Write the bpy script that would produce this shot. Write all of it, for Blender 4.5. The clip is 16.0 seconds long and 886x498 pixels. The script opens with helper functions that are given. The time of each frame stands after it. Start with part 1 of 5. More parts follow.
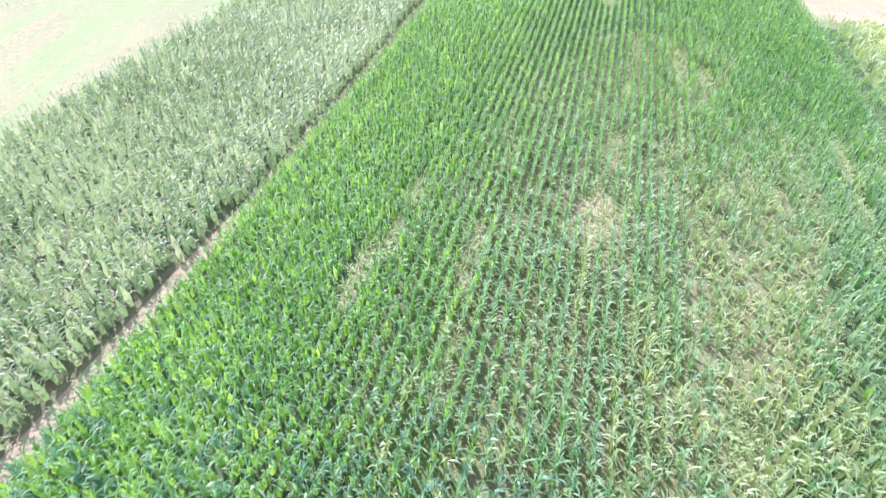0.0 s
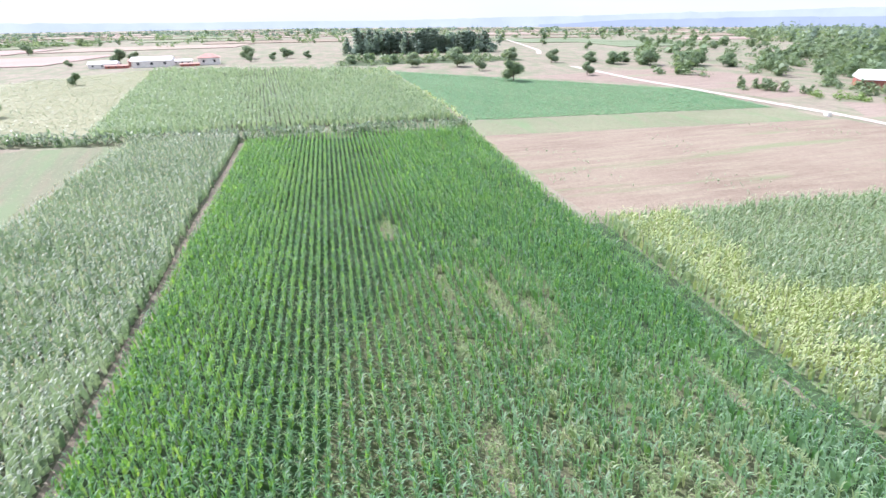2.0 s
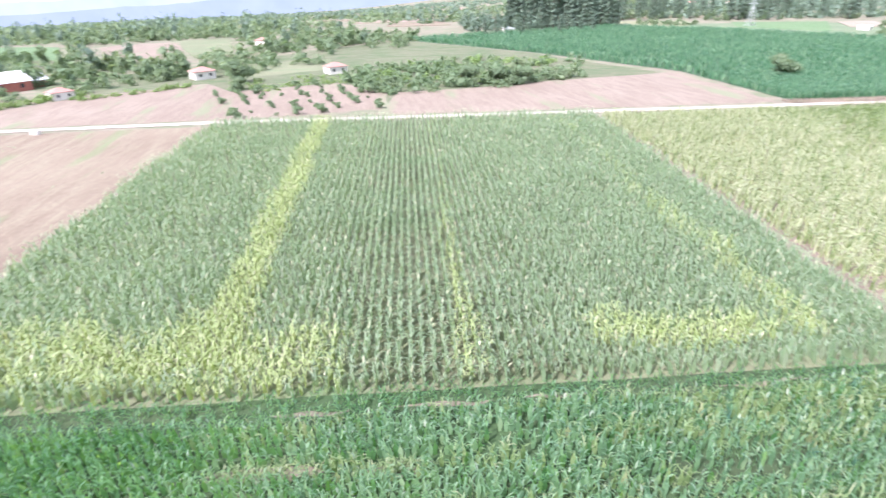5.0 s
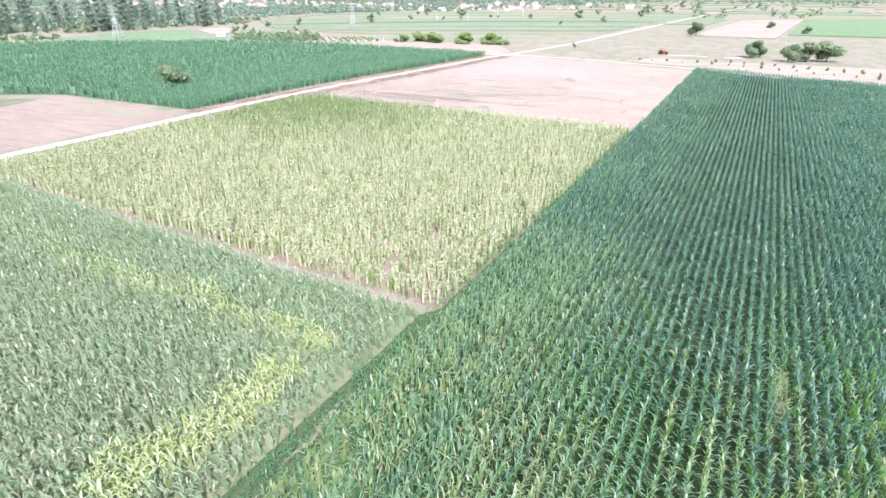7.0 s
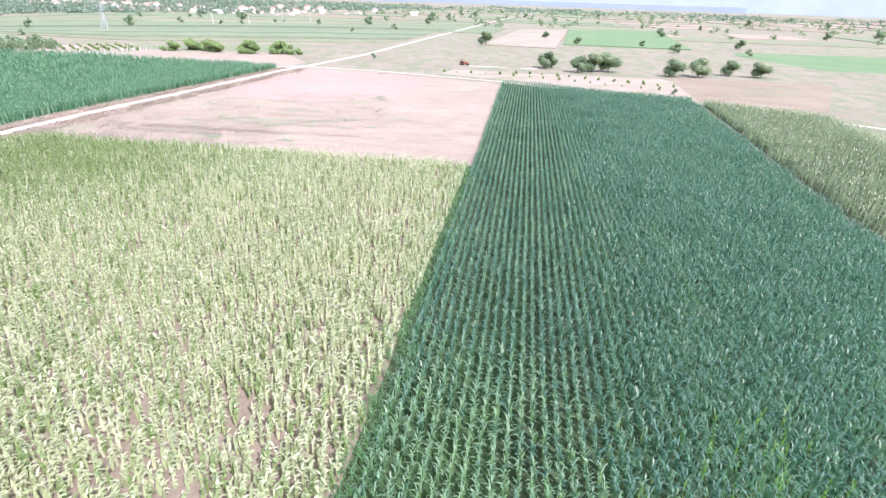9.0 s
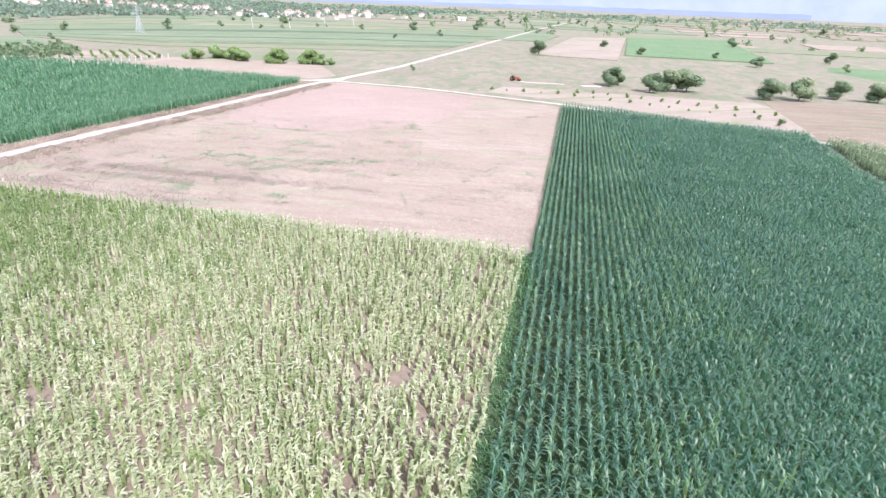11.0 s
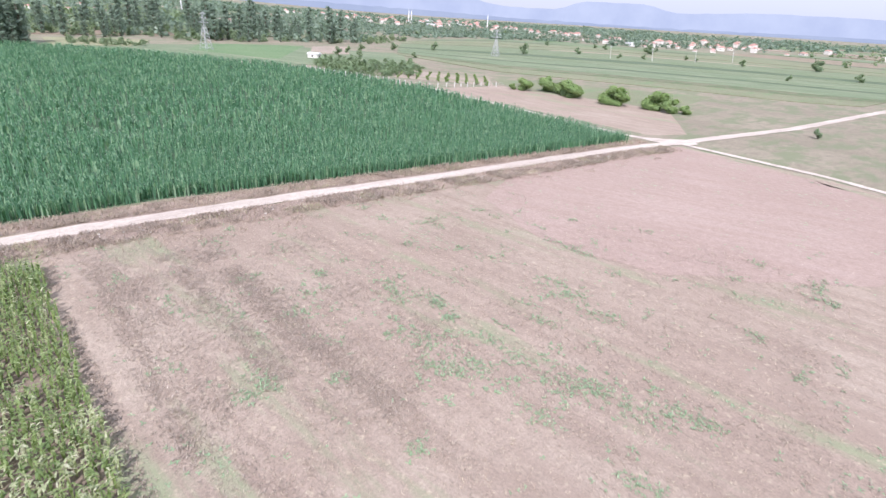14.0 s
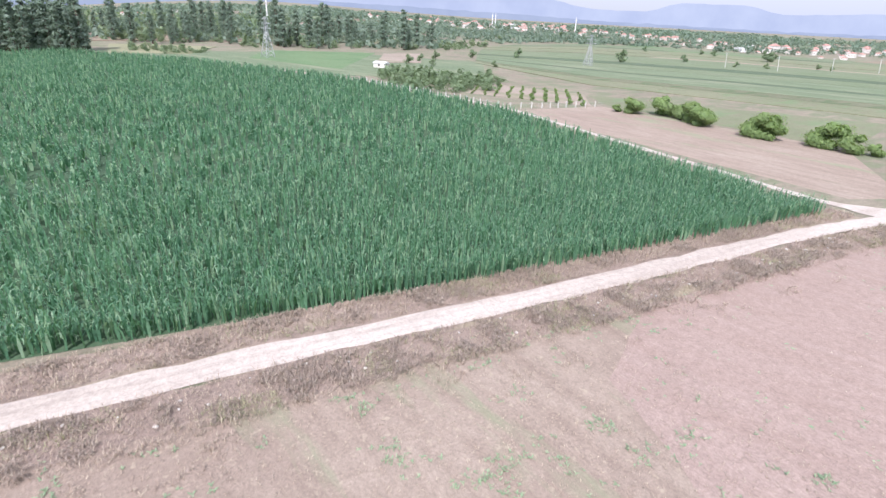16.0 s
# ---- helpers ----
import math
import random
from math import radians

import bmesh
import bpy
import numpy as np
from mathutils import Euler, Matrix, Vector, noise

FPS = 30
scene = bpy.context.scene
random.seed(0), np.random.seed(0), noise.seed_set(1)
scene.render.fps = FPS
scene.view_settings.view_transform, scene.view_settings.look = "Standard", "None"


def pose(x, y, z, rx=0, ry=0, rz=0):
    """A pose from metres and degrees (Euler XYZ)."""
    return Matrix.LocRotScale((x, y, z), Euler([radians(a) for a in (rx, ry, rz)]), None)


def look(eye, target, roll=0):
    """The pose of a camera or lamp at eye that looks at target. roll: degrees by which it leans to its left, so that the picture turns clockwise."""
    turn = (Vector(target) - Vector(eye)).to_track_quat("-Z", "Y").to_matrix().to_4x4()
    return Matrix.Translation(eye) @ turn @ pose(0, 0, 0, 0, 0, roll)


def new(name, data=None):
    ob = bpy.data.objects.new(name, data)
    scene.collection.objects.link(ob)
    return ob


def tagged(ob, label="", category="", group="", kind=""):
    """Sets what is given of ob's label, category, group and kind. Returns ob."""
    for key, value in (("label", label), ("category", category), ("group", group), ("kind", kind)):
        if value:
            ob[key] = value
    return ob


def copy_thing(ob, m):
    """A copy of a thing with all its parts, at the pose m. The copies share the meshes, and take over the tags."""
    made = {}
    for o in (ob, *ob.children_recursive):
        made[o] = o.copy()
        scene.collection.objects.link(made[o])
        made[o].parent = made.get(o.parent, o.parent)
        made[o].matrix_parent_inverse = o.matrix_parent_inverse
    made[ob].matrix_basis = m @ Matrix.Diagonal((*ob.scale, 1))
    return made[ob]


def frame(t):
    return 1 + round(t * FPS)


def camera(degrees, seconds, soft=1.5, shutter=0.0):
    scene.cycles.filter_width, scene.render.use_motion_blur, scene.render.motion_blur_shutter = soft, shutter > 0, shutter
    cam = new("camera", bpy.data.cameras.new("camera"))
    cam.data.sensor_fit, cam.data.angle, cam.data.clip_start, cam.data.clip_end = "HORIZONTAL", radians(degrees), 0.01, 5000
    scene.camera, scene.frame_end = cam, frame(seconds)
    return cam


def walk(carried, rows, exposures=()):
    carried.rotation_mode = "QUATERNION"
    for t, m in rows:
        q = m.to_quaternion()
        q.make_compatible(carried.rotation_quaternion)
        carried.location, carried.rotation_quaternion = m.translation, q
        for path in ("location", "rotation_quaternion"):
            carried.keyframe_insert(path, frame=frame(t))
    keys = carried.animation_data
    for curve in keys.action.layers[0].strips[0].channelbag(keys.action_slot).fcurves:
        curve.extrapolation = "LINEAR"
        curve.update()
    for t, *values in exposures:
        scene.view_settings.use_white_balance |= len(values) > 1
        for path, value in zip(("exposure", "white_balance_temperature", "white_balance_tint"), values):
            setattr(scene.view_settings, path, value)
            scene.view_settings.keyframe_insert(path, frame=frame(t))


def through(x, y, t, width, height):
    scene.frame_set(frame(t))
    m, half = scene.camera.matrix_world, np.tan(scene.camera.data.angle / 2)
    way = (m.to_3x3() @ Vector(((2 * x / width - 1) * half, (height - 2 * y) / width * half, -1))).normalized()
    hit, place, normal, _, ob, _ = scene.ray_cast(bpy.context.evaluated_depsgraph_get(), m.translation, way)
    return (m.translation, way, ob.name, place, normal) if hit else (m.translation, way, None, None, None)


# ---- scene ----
cam = camera(78.9, 16.0, soft=1.4, shutter=0.12)
PATH = [
    (0, (0.425, 1.22, 23.397), (0.022, 2.622, 22.03), -0.1),
    (0.5, (-0.963, 5.464, 23.504), (-1.301, 7.043, 22.325), -0.1),
    (1, (-2.274, 9.686, 23.504), (-2.489, 11.421, 22.532), -0.3),
    (1.5, (-3.091, 13.775, 23.546), (-3.118, 15.599, 22.724), -0.5),
    (2, (-3.886, 17.87, 23.723), (-3.533, 19.655, 22.894), -0.7),
    (2.5, (-4.363, 21.719, 23.882), (-3.66, 23.395, 23.047), -0.9),
    (3, (-4.311, 25.239, 23.771), (-3.288, 26.738, 22.932), -1.1),
    (3.5, (-3.842, 28.257, 23.644), (-2.523, 29.499, 22.797), -1.3),
    (4, (-2.773, 30.882, 23.521), (-1.356, 32.005, 22.667), -1.3),
    (4.2, (-2.094, 31.887, 23.568), (-0.668, 32.994, 22.707), -1.3),
    (4.5, (-1.262, 33.049, 23.565), (0.422, 33.702, 22.706), -1.5),
    (5, (-1.248, 34.404, 23.36), (0.551, 34.306, 22.491), -1.2),
    (5.2, (-1.135, 34.503, 23.292), (0.594, 34.004, 22.42), -1.2),
    (7.3, (8.344, 27.995, 23.927), (9.085, 26.356, 23.053), 1.0),
    (7.5, (9.686, 26.417, 24.008), (10.305, 24.729, 23.131), 2.0),
    (8, (12.884, 21.227, 24.036), (13.258, 19.461, 23.173), 1.5),
    (8.2, (13.877, 18.86, 24.036), (14.179, 17.079, 23.176), 1.4),
    (10.3, (20.64, -8.511, 24.702), (20.868, -10.312, 23.864), 1.9),
    (10.5, (21.047, -11.805, 24.647), (21.316, -13.599, 23.806), 1.8),
    (11, (22.212, -20.39, 24.467), (22.601, -22.163, 23.628), 2.1),
    (11.5, (23.806, -29.084, 24.113), (24.362, -30.811, 23.273), 2.4),
    (12, (26.086, -37.741, 23.789), (26.728, -39.458, 22.99), 2.5),
    (12.5, (29.36, -46.226, 23.788), (30.127, -47.903, 23.013), 2.9),
    (13, (33.277, -55.065, 23.386), (34.436, -56.488, 22.591), 2.9),
    (13.5, (37.928, -63.0, 23.286), (39.121, -64.396, 22.493), 2.9),
    (14, (43.783, -70.665, 23.14), (45.134, -71.901, 22.335), 3.3),
    (14.5, (50.614, -77.731, 23.028), (52.052, -78.861, 22.219), 3.3),
    (15, (57.835, -84.052, 22.903), (59.316, -85.123, 22.092), 3.4),
    (15.5, (65.463, -89.74, 22.768), (66.963, -90.789, 21.959), 3.3),
    (16, (73.558, -95.232, 22.698), (75.075, -96.256, 21.891), 2.8),
]
walk(cam, [(t, look(e, g, r)) for t, e, g, r in PATH],
     [(0.0, 1.86, 6000, 18), (1.0, 1.58, 5950, 19), (2.0, 1.29, 5880, 19), (4.0, 1.29, 5880, 19), (5.0, 1.48, 5900, 20), (8.0, 1.42, 5850, 22), (11.0, 1.2, 5900, 20), (12.0, 1.05, 5950, 20), (13.0, 0.84, 5980, 20), (16.0, 0.80, 5980, 19)])

# ---- world, sun ----
SUN_AZ, SUN_EL = radians(45.0), radians(48.0)      # the sun stands over -x +y
sky_world = bpy.data.worlds.new("sky")
scene.world = sky_world
sky_world.use_nodes = True
wn = sky_world.node_tree
sky = wn.nodes.new("ShaderNodeTexSky")
sky.sky_type, sky.sun_disc = "NISHITA", False
sky.sun_elevation, sky.sun_rotation = SUN_EL, -SUN_AZ
sky.air_density, sky.dust_density, sky.ozone_density = 1.0, 0.6, 1.0
# thin bright cloud and summer haze over a blue sky
wc = wn.nodes.new("ShaderNodeTexCoord")
wm = wn.nodes.new("ShaderNodeMapping")
wm.inputs["Scale"].default_value = (1.0, 1.0, 5.0)
wt = wn.nodes.new("ShaderNodeTexNoise")
wt.inputs["Scale"].default_value, wt.inputs["Detail"].default_value, wt.inputs["Roughness"].default_value = 2.6, 6.0, 0.55
wr = wn.nodes.new("ShaderNodeMapRange")
wr.inputs["From Min"].default_value, wr.inputs["From Max"].default_value = 0.38, 0.62
wr.inputs["To Min"].default_value, wr.inputs["To Max"].default_value = 0.45, 0.95
wx = wn.nodes.new("ShaderNodeMix")
wx.data_type = "RGBA"
wx.inputs[7].default_value = (6.3, 6.6, 7.0, 1)
wn.links.new(wc.outputs["Generated"], wm.inputs[0])
wn.links.new(wm.outputs[0], wt.inputs["Vector"])
wn.links.new(wt.outputs["Fac"], wr.inputs["Value"])
wn.links.new(wr.outputs[0], wx.inputs[0])
wn.links.new(sky.outputs[0], wx.inputs[6])
# blue haze low over the horizon, clearing upwards
wz = wn.nodes.new("ShaderNodeSeparateXYZ")
wl = wn.nodes.new("ShaderNodeMapRange")
wl.interpolation_type = "SMOOTHSTEP"
wl.inputs["From Min"].default_value, wl.inputs["From Max"].default_value = -0.01, 0.16
wl.inputs["To Min"].default_value, wl.inputs["To Max"].default_value = 0.75, 0.0
wh = wn.nodes.new("ShaderNodeMix")
wh.data_type = "RGBA"
wh.inputs[7].default_value = (3.5, 3.75, 4.4, 1)
wn.links.new(wc.outputs["Generated"], wz.inputs[0])
wn.links.new(wz.outputs["Z"], wl.inputs["Value"])
wn.links.new(wl.outputs[0], wh.inputs[0])
wn.links.new(wx.outputs[2], wh.inputs[6])
wn.links.new(wh.outputs[2], wn.nodes["Background"].inputs[0])
wn.nodes["Background"].inputs[1].default_value = 0.10
sun_data = bpy.data.lights.new("sun", "SUN")
sun_data.energy, sun_data.angle, sun_data.color = 3.2, radians(0.8), (1.0, 0.95, 0.88)
sun = new("sun", sun_data)
sun.matrix_world = look((-300, 300, 480), (-300 + math.sin(SUN_AZ), 300 - math.cos(SUN_AZ), 480 - math.tan(SUN_EL)))


# ---- materials ----
def material(name, rough=0.85):
    m = bpy.data.materials.new(name)
    m.use_nodes = True
    b = m.node_tree.nodes["Principled BSDF"]
    b.inputs["Roughness"].default_value = rough
    b.inputs["Specular IOR Level"].default_value = 0.25
    return m, m.node_tree, b


def ramp(nt, fac, stops):
    r = nt.nodes.new("ShaderNodeValToRGB")
    while len(r.color_ramp.elements) < len(stops):
        r.color_ramp.elements.new(0.5)
    for e, (p, c) in zip(r.color_ramp.elements, stops):
        e.position, e.color = p, (*c, 1)
    nt.links.new(fac, r.inputs[0])
    return r.outputs[0]


def mix(nt, fac, a, b, blend="MIX"):
    n = nt.nodes.new("ShaderNodeMix")
    n.data_type, n.blend_type = "RGBA", blend
    for slot, v in ((0, fac), (6, a), (7, b)):
        if isinstance(v, (int, float)):
            n.inputs[slot].default_value = v
        elif isinstance(v, tuple):
            n.inputs[slot].default_value = (*v, 1)
        else:
            nt.links.new(v, n.inputs[slot])
    return n.outputs[2]


def place_coords(nt, stretch=(1, 1, 1), turn=0.0):
    g = nt.nodes.new("ShaderNodeNewGeometry")
    first, then = nt.nodes.new("ShaderNodeMapping"), nt.nodes.new("ShaderNodeMapping")
    first.inputs["Rotation"].default_value = (0, 0, radians(turn))
    then.inputs["Scale"].default_value = stretch
    nt.links.new(g.outputs["Position"], first.inputs["Vector"])
    nt.links.new(first.outputs[0], then.inputs["Vector"])
    return then.outputs[0]


def noise_tex(nt, scale, coords, detail=4.0, rough=0.6):
    n = nt.nodes.new("ShaderNodeTexNoise")
    n.inputs["Scale"].default_value, n.inputs["Detail"].default_value = scale, detail
    n.inputs["Roughness"].default_value = rough
    nt.links.new(coords, n.inputs["Vector"])
    return n.outputs["Fac"]


def soil(name, a, b, c, weed=None, weed_at=0.62, turn=0.0, streak=6.0, bump=0.12, fleck=None, blot=None):
    """Bare or stubbled ground: broad stains, streaks along the way it was worked, grain and weeds."""
    m, nt, bs = material(name, 0.95)
    base = place_coords(nt)
    drawn = place_coords(nt, (1, 1 / streak, 1), turn)
    col = ramp(nt, noise_tex(nt, 0.045, base, 3), [(0.36, a), (0.64, b)])
    col = mix(nt, ramp(nt, noise_tex(nt, 0.55, drawn, 5), [(0.44, (0, 0, 0)), (0.66, (0.8, 0.8, 0.8))]), col, c)
    lumps = noise_tex(nt, 1.2, base, 8, 0.78)
    col = mix(nt, 0.38, col, ramp(nt, lumps, [(0.34, (0.52, 0.50, 0.50)), (0.62, (1.12, 1.12, 1.12))]), "MULTIPLY")
    grain = noise_tex(nt, 5.0, base, 6, 0.7)
    col = mix(nt, 0.55, col, ramp(nt, grain, [(0.3, (0.42, 0.42, 0.42)), (0.7, (1.0, 1.0, 1.0))]), "MULTIPLY")
    if weed:
        patch = ramp(nt, noise_tex(nt, 0.16, drawn, 6, 0.65), [(weed_at, (0, 0, 0)), (weed_at + 0.10, (0.75, 0.75, 0.75))])
        col = mix(nt, patch, col, weed)
    if blot:                                          # fuzzy stands of dead weeds
        far_apart = ramp(nt, noise_tex(nt, 0.11, place_coords(nt, (1, 0.35, 1), turn), 8, 0.72), [(0.52, (0, 0, 0)), (0.66, (0.65, 0.65, 0.65))])
        col = mix(nt, far_apart, col, blot)
    if fleck:
        dots = ramp(nt, noise_tex(nt, 1.6, base, 3, 0.6), [(0.60, (0, 0, 0)), (0.70, (0.7, 0.7, 0.7))])
        col = mix(nt, dots, col, fleck)
    nt.links.new(col, bs.inputs["Base Color"])
    bp = nt.nodes.new("ShaderNodeBump")
    bp.inputs["Strength"].default_value, bp.inputs["Distance"].default_value = 0.7, bump
    nt.links.new(grain, bp.inputs["Height"])
    nt.links.new(bp.outputs[0], bs.inputs["Normal"])
    return m


def leaf(name, dark, light, odd, odd_at=0.86, patch=None, patch_at=0.56, through=0.35, rough=0.42, scale=0.07, rows=None, heading=90, glow=(1.0, 1.0, 0.55)):
    """Leaves: each blade its own shade, broad patches of another shade, light through the blade."""
    m, nt, bs = material(name, rough)
    g = nt.nodes.new("ShaderNodeNewGeometry")
    col = ramp(nt, g.outputs["Random Per Island"], [(0.0, dark), (0.7, light), (odd_at, light), (min(1, odd_at + 0.06), odd)])
    co = place_coords(nt)
    if patch:
        col = mix(nt, ramp(nt, noise_tex(nt, scale, co, 5, 0.6), [(patch_at, (0, 0, 0)), (patch_at + 0.16, (0.8, 0.8, 0.8))]), col, patch)
    if rows:                                          # whole stretches of a row in another shade
        drawn = place_coords(nt, (1, 0.10, 1), 90 - heading)
        col = mix(nt, ramp(nt, noise_tex(nt, 0.75, drawn, 3, 0.5), [(0.54, (0, 0, 0)), (0.64, (0.75, 0.75, 0.75))]), col, rows)
    col = mix(nt, 0.35, col, ramp(nt, noise_tex(nt, 1.1, co, 3), [(0.3, (0.5, 0.5, 0.5)), (0.7, (1.0, 1.0, 1.0))]), "MULTIPLY")
    nt.links.new(col, bs.inputs["Base Color"])
    bs.inputs["Specular IOR Level"].default_value = 0.5
    if through:
        tr = nt.nodes.new("ShaderNodeBsdfTranslucent")
        nt.links.new(mix(nt, 1.0, col, glow, "MULTIPLY"), tr.inputs[0])
        ms = nt.nodes.new("ShaderNodeMixShader")
        ms.inputs[0].default_value = through
        nt.links.new(bs.outputs[0], ms.inputs[1])
        nt.links.new(tr.outputs[0], ms.inputs[2])
        nt.links.new(ms.outputs[0], nt.nodes["Material Output"].inputs[0])
    return m


def plain(name, a, b, scale=2.0, rough=0.8, metal=0.0):
    m, nt, bs = material(name, rough)
    bs.inputs["Metallic"].default_value = metal
    co = place_coords(nt)
    col = ramp(nt, noise_tex(nt, scale, co, 5), [(0.3, a), (0.7, b)])
    nt.links.new(col, bs.inputs["Base Color"])
    return m


M_ground = soil("dry_plain", (0.305, 0.262, 0.20), (0.36, 0.315, 0.24), (0.265, 0.235, 0.175), (0.17, 0.20, 0.115), 0.47, streak=2.0)
M_bare = soil("stubble_soil", (0.395, 0.312, 0.252), (0.45, 0.37, 0.30), (0.335, 0.262, 0.21), (0.25, 0.295, 0.175), 0.55, turn=84, streak=6.0, fleck=(0.45, 0.38, 0.285), blot=(0.29, 0.225, 0.182))
M_bare_far = soil("worn_soil", (0.325, 0.255, 0.205), (0.375, 0.302, 0.245), (0.285, 0.22, 0.178), (0.22, 0.25, 0.15), 0.56, turn=84, streak=6.0)
M_tilled = soil("tilled_soil", (0.42, 0.318, 0.27), (0.46, 0.355, 0.305), (0.405, 0.303, 0.255), turn=70, streak=8.0)
M_rough = soil("rough_grass", (0.165, 0.19, 0.11), (0.215, 0.225, 0.14), (0.25, 0.235, 0.16), (0.10, 0.145, 0.068), 0.48, streak=2.0)
M_floor = soil("wood_floor", (0.10, 0.135, 0.07), (0.15, 0.175, 0.10), (0.08, 0.11, 0.055), (0.07, 0.11, 0.05), 0.5, streak=2.0)
M_spot = soil("bare_spot", (0.29, 0.245, 0.185), (0.34, 0.285, 0.22), (0.25, 0.21, 0.16), (0.22, 0.23, 0.13), 0.56, streak=3.0)
M_weedy = soil("weedy_soil", (0.14, 0.165, 0.085), (0.185, 0.195, 0.115), (0.22, 0.205, 0.135), (0.10, 0.155, 0.06), 0.50, streak=5.0)
M_clod = soil("clod_soil", (0.27, 0.215, 0.165), (0.32, 0.255, 0.20), (0.22, 0.175, 0.135), streak=3.0)
# Soil painted green in place of the corn's shaded lower leaves.
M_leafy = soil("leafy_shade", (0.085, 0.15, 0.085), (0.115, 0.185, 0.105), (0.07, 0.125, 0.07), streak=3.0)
M_herb = soil("herb_soil", (0.205, 0.23, 0.14), (0.255, 0.26, 0.17), (0.28, 0.245, 0.175), (0.165, 0.22, 0.115), 0.48, turn=-12, streak=7.0, blot=(0.21, 0.22, 0.14))
# Dark base colour stands in for shade in the gaps of grey-green corn.
M_shade = soil("corn_gap_shade", (0.11, 0.12, 0.075), (0.15, 0.15, 0.095), (0.09, 0.11, 0.06), streak=8.0)
M_brown = soil("dry_field", (0.27, 0.205, 0.155), (0.33, 0.265, 0.20), (0.36, 0.31, 0.225), (0.19, 0.23, 0.12), 0.55, turn=85, streak=8.0, fleck=(0.22, 0.16, 0.12))
M_tan = soil("mown_field", (0.22, 0.25, 0.145), (0.275, 0.29, 0.18), (0.265, 0.255, 0.17), (0.16, 0.23, 0.115), 0.54, streak=4.0)
# Dark green puts the shade and low leaves between corn rows into colour.
M_under = soil("crop_shade_soil", (0.075, 0.115, 0.055), (0.10, 0.135, 0.07), (0.065, 0.095, 0.05), (0.06, 0.11, 0.045), 0.48, streak=8.0)
M_straw = soil("straw_field", (0.32, 0.325, 0.195), (0.37, 0.365, 0.23), (0.29, 0.29, 0.17), streak=4.0)
M_clover_far = soil("low_green", (0.14, 0.245, 0.115), (0.185, 0.28, 0.14), (0.215, 0.28, 0.15), streak=5.0)
M_far_green = soil("field_green", (0.195, 0.25, 0.15), (0.235, 0.285, 0.175), (0.17, 0.23, 0.13), (0.26, 0.27, 0.18), 0.52, streak=8.0, turn=60)
M_far_mixed = soil("field_mixed", (0.21, 0.255, 0.15), (0.25, 0.28, 0.18), (0.16, 0.235, 0.12), streak=8.0, turn=60)
M_far_dark = soil("field_dark", (0.12, 0.165, 0.10), (0.155, 0.20, 0.125), (0.10, 0.145, 0.085), (0.17, 0.22, 0.12), 0.55, streak=6.0, turn=60)
M_stripe = soil("striped_soil", (0.37, 0.305, 0.25), (0.42, 0.35, 0.285), (0.45, 0.375, 0.31), (0.22, 0.23, 0.13), 0.52, streak=8.0, turn=60)
M_road = soil("dirt_road", (0.60, 0.525, 0.46), (0.67, 0.595, 0.525), (0.50, 0.43, 0.37), turn=2, streak=10.0, bump=0.05)
M_verge = soil("dry_verge", (0.38, 0.295, 0.245), (0.45, 0.36, 0.30), (0.34, 0.265, 0.22), (0.34, 0.32, 0.19), 0.56, streak=5.0, bump=0.2)
M_corn = leaf("corn_leaf", (0.058, 0.142, 0.08), (0.116, 0.236, 0.13), (0.195, 0.32, 0.19), 0.9, (0.135, 0.25, 0.14), 0.55, through=0.42, rows=(0.145, 0.265, 0.145), glow=(3.5, 3.2, 0.75), rough=0.5)
M_plume = leaf("green_plume", (0.27, 0.36, 0.25), (0.34, 0.42, 0.31), (0.42, 0.46, 0.36), 0.85, through=0.3, rough=0.6)
M_corn_thin = leaf("thin_corn_leaf", (0.21, 0.30, 0.145), (0.31, 0.40, 0.21), (0.40, 0.42, 0.27), 0.84, through=0.4, glow=(1.6, 1.6, 0.8))
M_corn_light = leaf("light_corn_leaf", (0.125, 0.23, 0.145), (0.23, 0.365, 0.23), (0.33, 0.44, 0.30), 0.88, (0.265, 0.385, 0.24), 0.52, through=0.42, glow=(1.8, 1.8, 0.9), rough=0.5)
M_corn_deep = leaf("dark_corn_leaf", (0.062, 0.15, 0.112), (0.128, 0.245, 0.185), (0.215, 0.33, 0.255), 0.9, (0.15, 0.255, 0.195), 0.55, through=0.4, rows=(0.15, 0.26, 0.17), glow=(1.5, 1.7, 1.1), rough=0.5)
M_corn_blue = leaf("deep_corn_leaf", (0.066, 0.168, 0.10), (0.158, 0.325, 0.19), (0.32, 0.47, 0.315), 0.80, (0.14, 0.295, 0.17), 0.55, through=0.4, glow=(1.3, 1.3, 0.8))
M_corn_pale = leaf("grey_corn_leaf", (0.12, 0.18, 0.12), (0.20, 0.27, 0.18), (0.335, 0.38, 0.295), 0.82, (0.25, 0.315, 0.22), 0.5, through=0.45, glow=(1.6, 1.7, 1.1))
M_corn_row = leaf("row_corn_leaf", (0.235, 0.33, 0.205), (0.325, 0.42, 0.28), (0.40, 0.46, 0.345), 0.84, (0.33, 0.405, 0.285), 0.55, through=0.42, rows=(0.325, 0.405, 0.27), heading=0, glow=(1.4, 1.4, 0.9))
M_yellow = leaf("yellow_leaf", (0.39, 0.48, 0.21), (0.48, 0.57, 0.265), (0.56, 0.61, 0.35), 0.7)
M_flower = leaf("wilting_leaf", (0.31, 0.37, 0.195), (0.52, 0.565, 0.345), (0.64, 0.645, 0.465), 0.72, (0.55, 0.58, 0.36), 0.55)
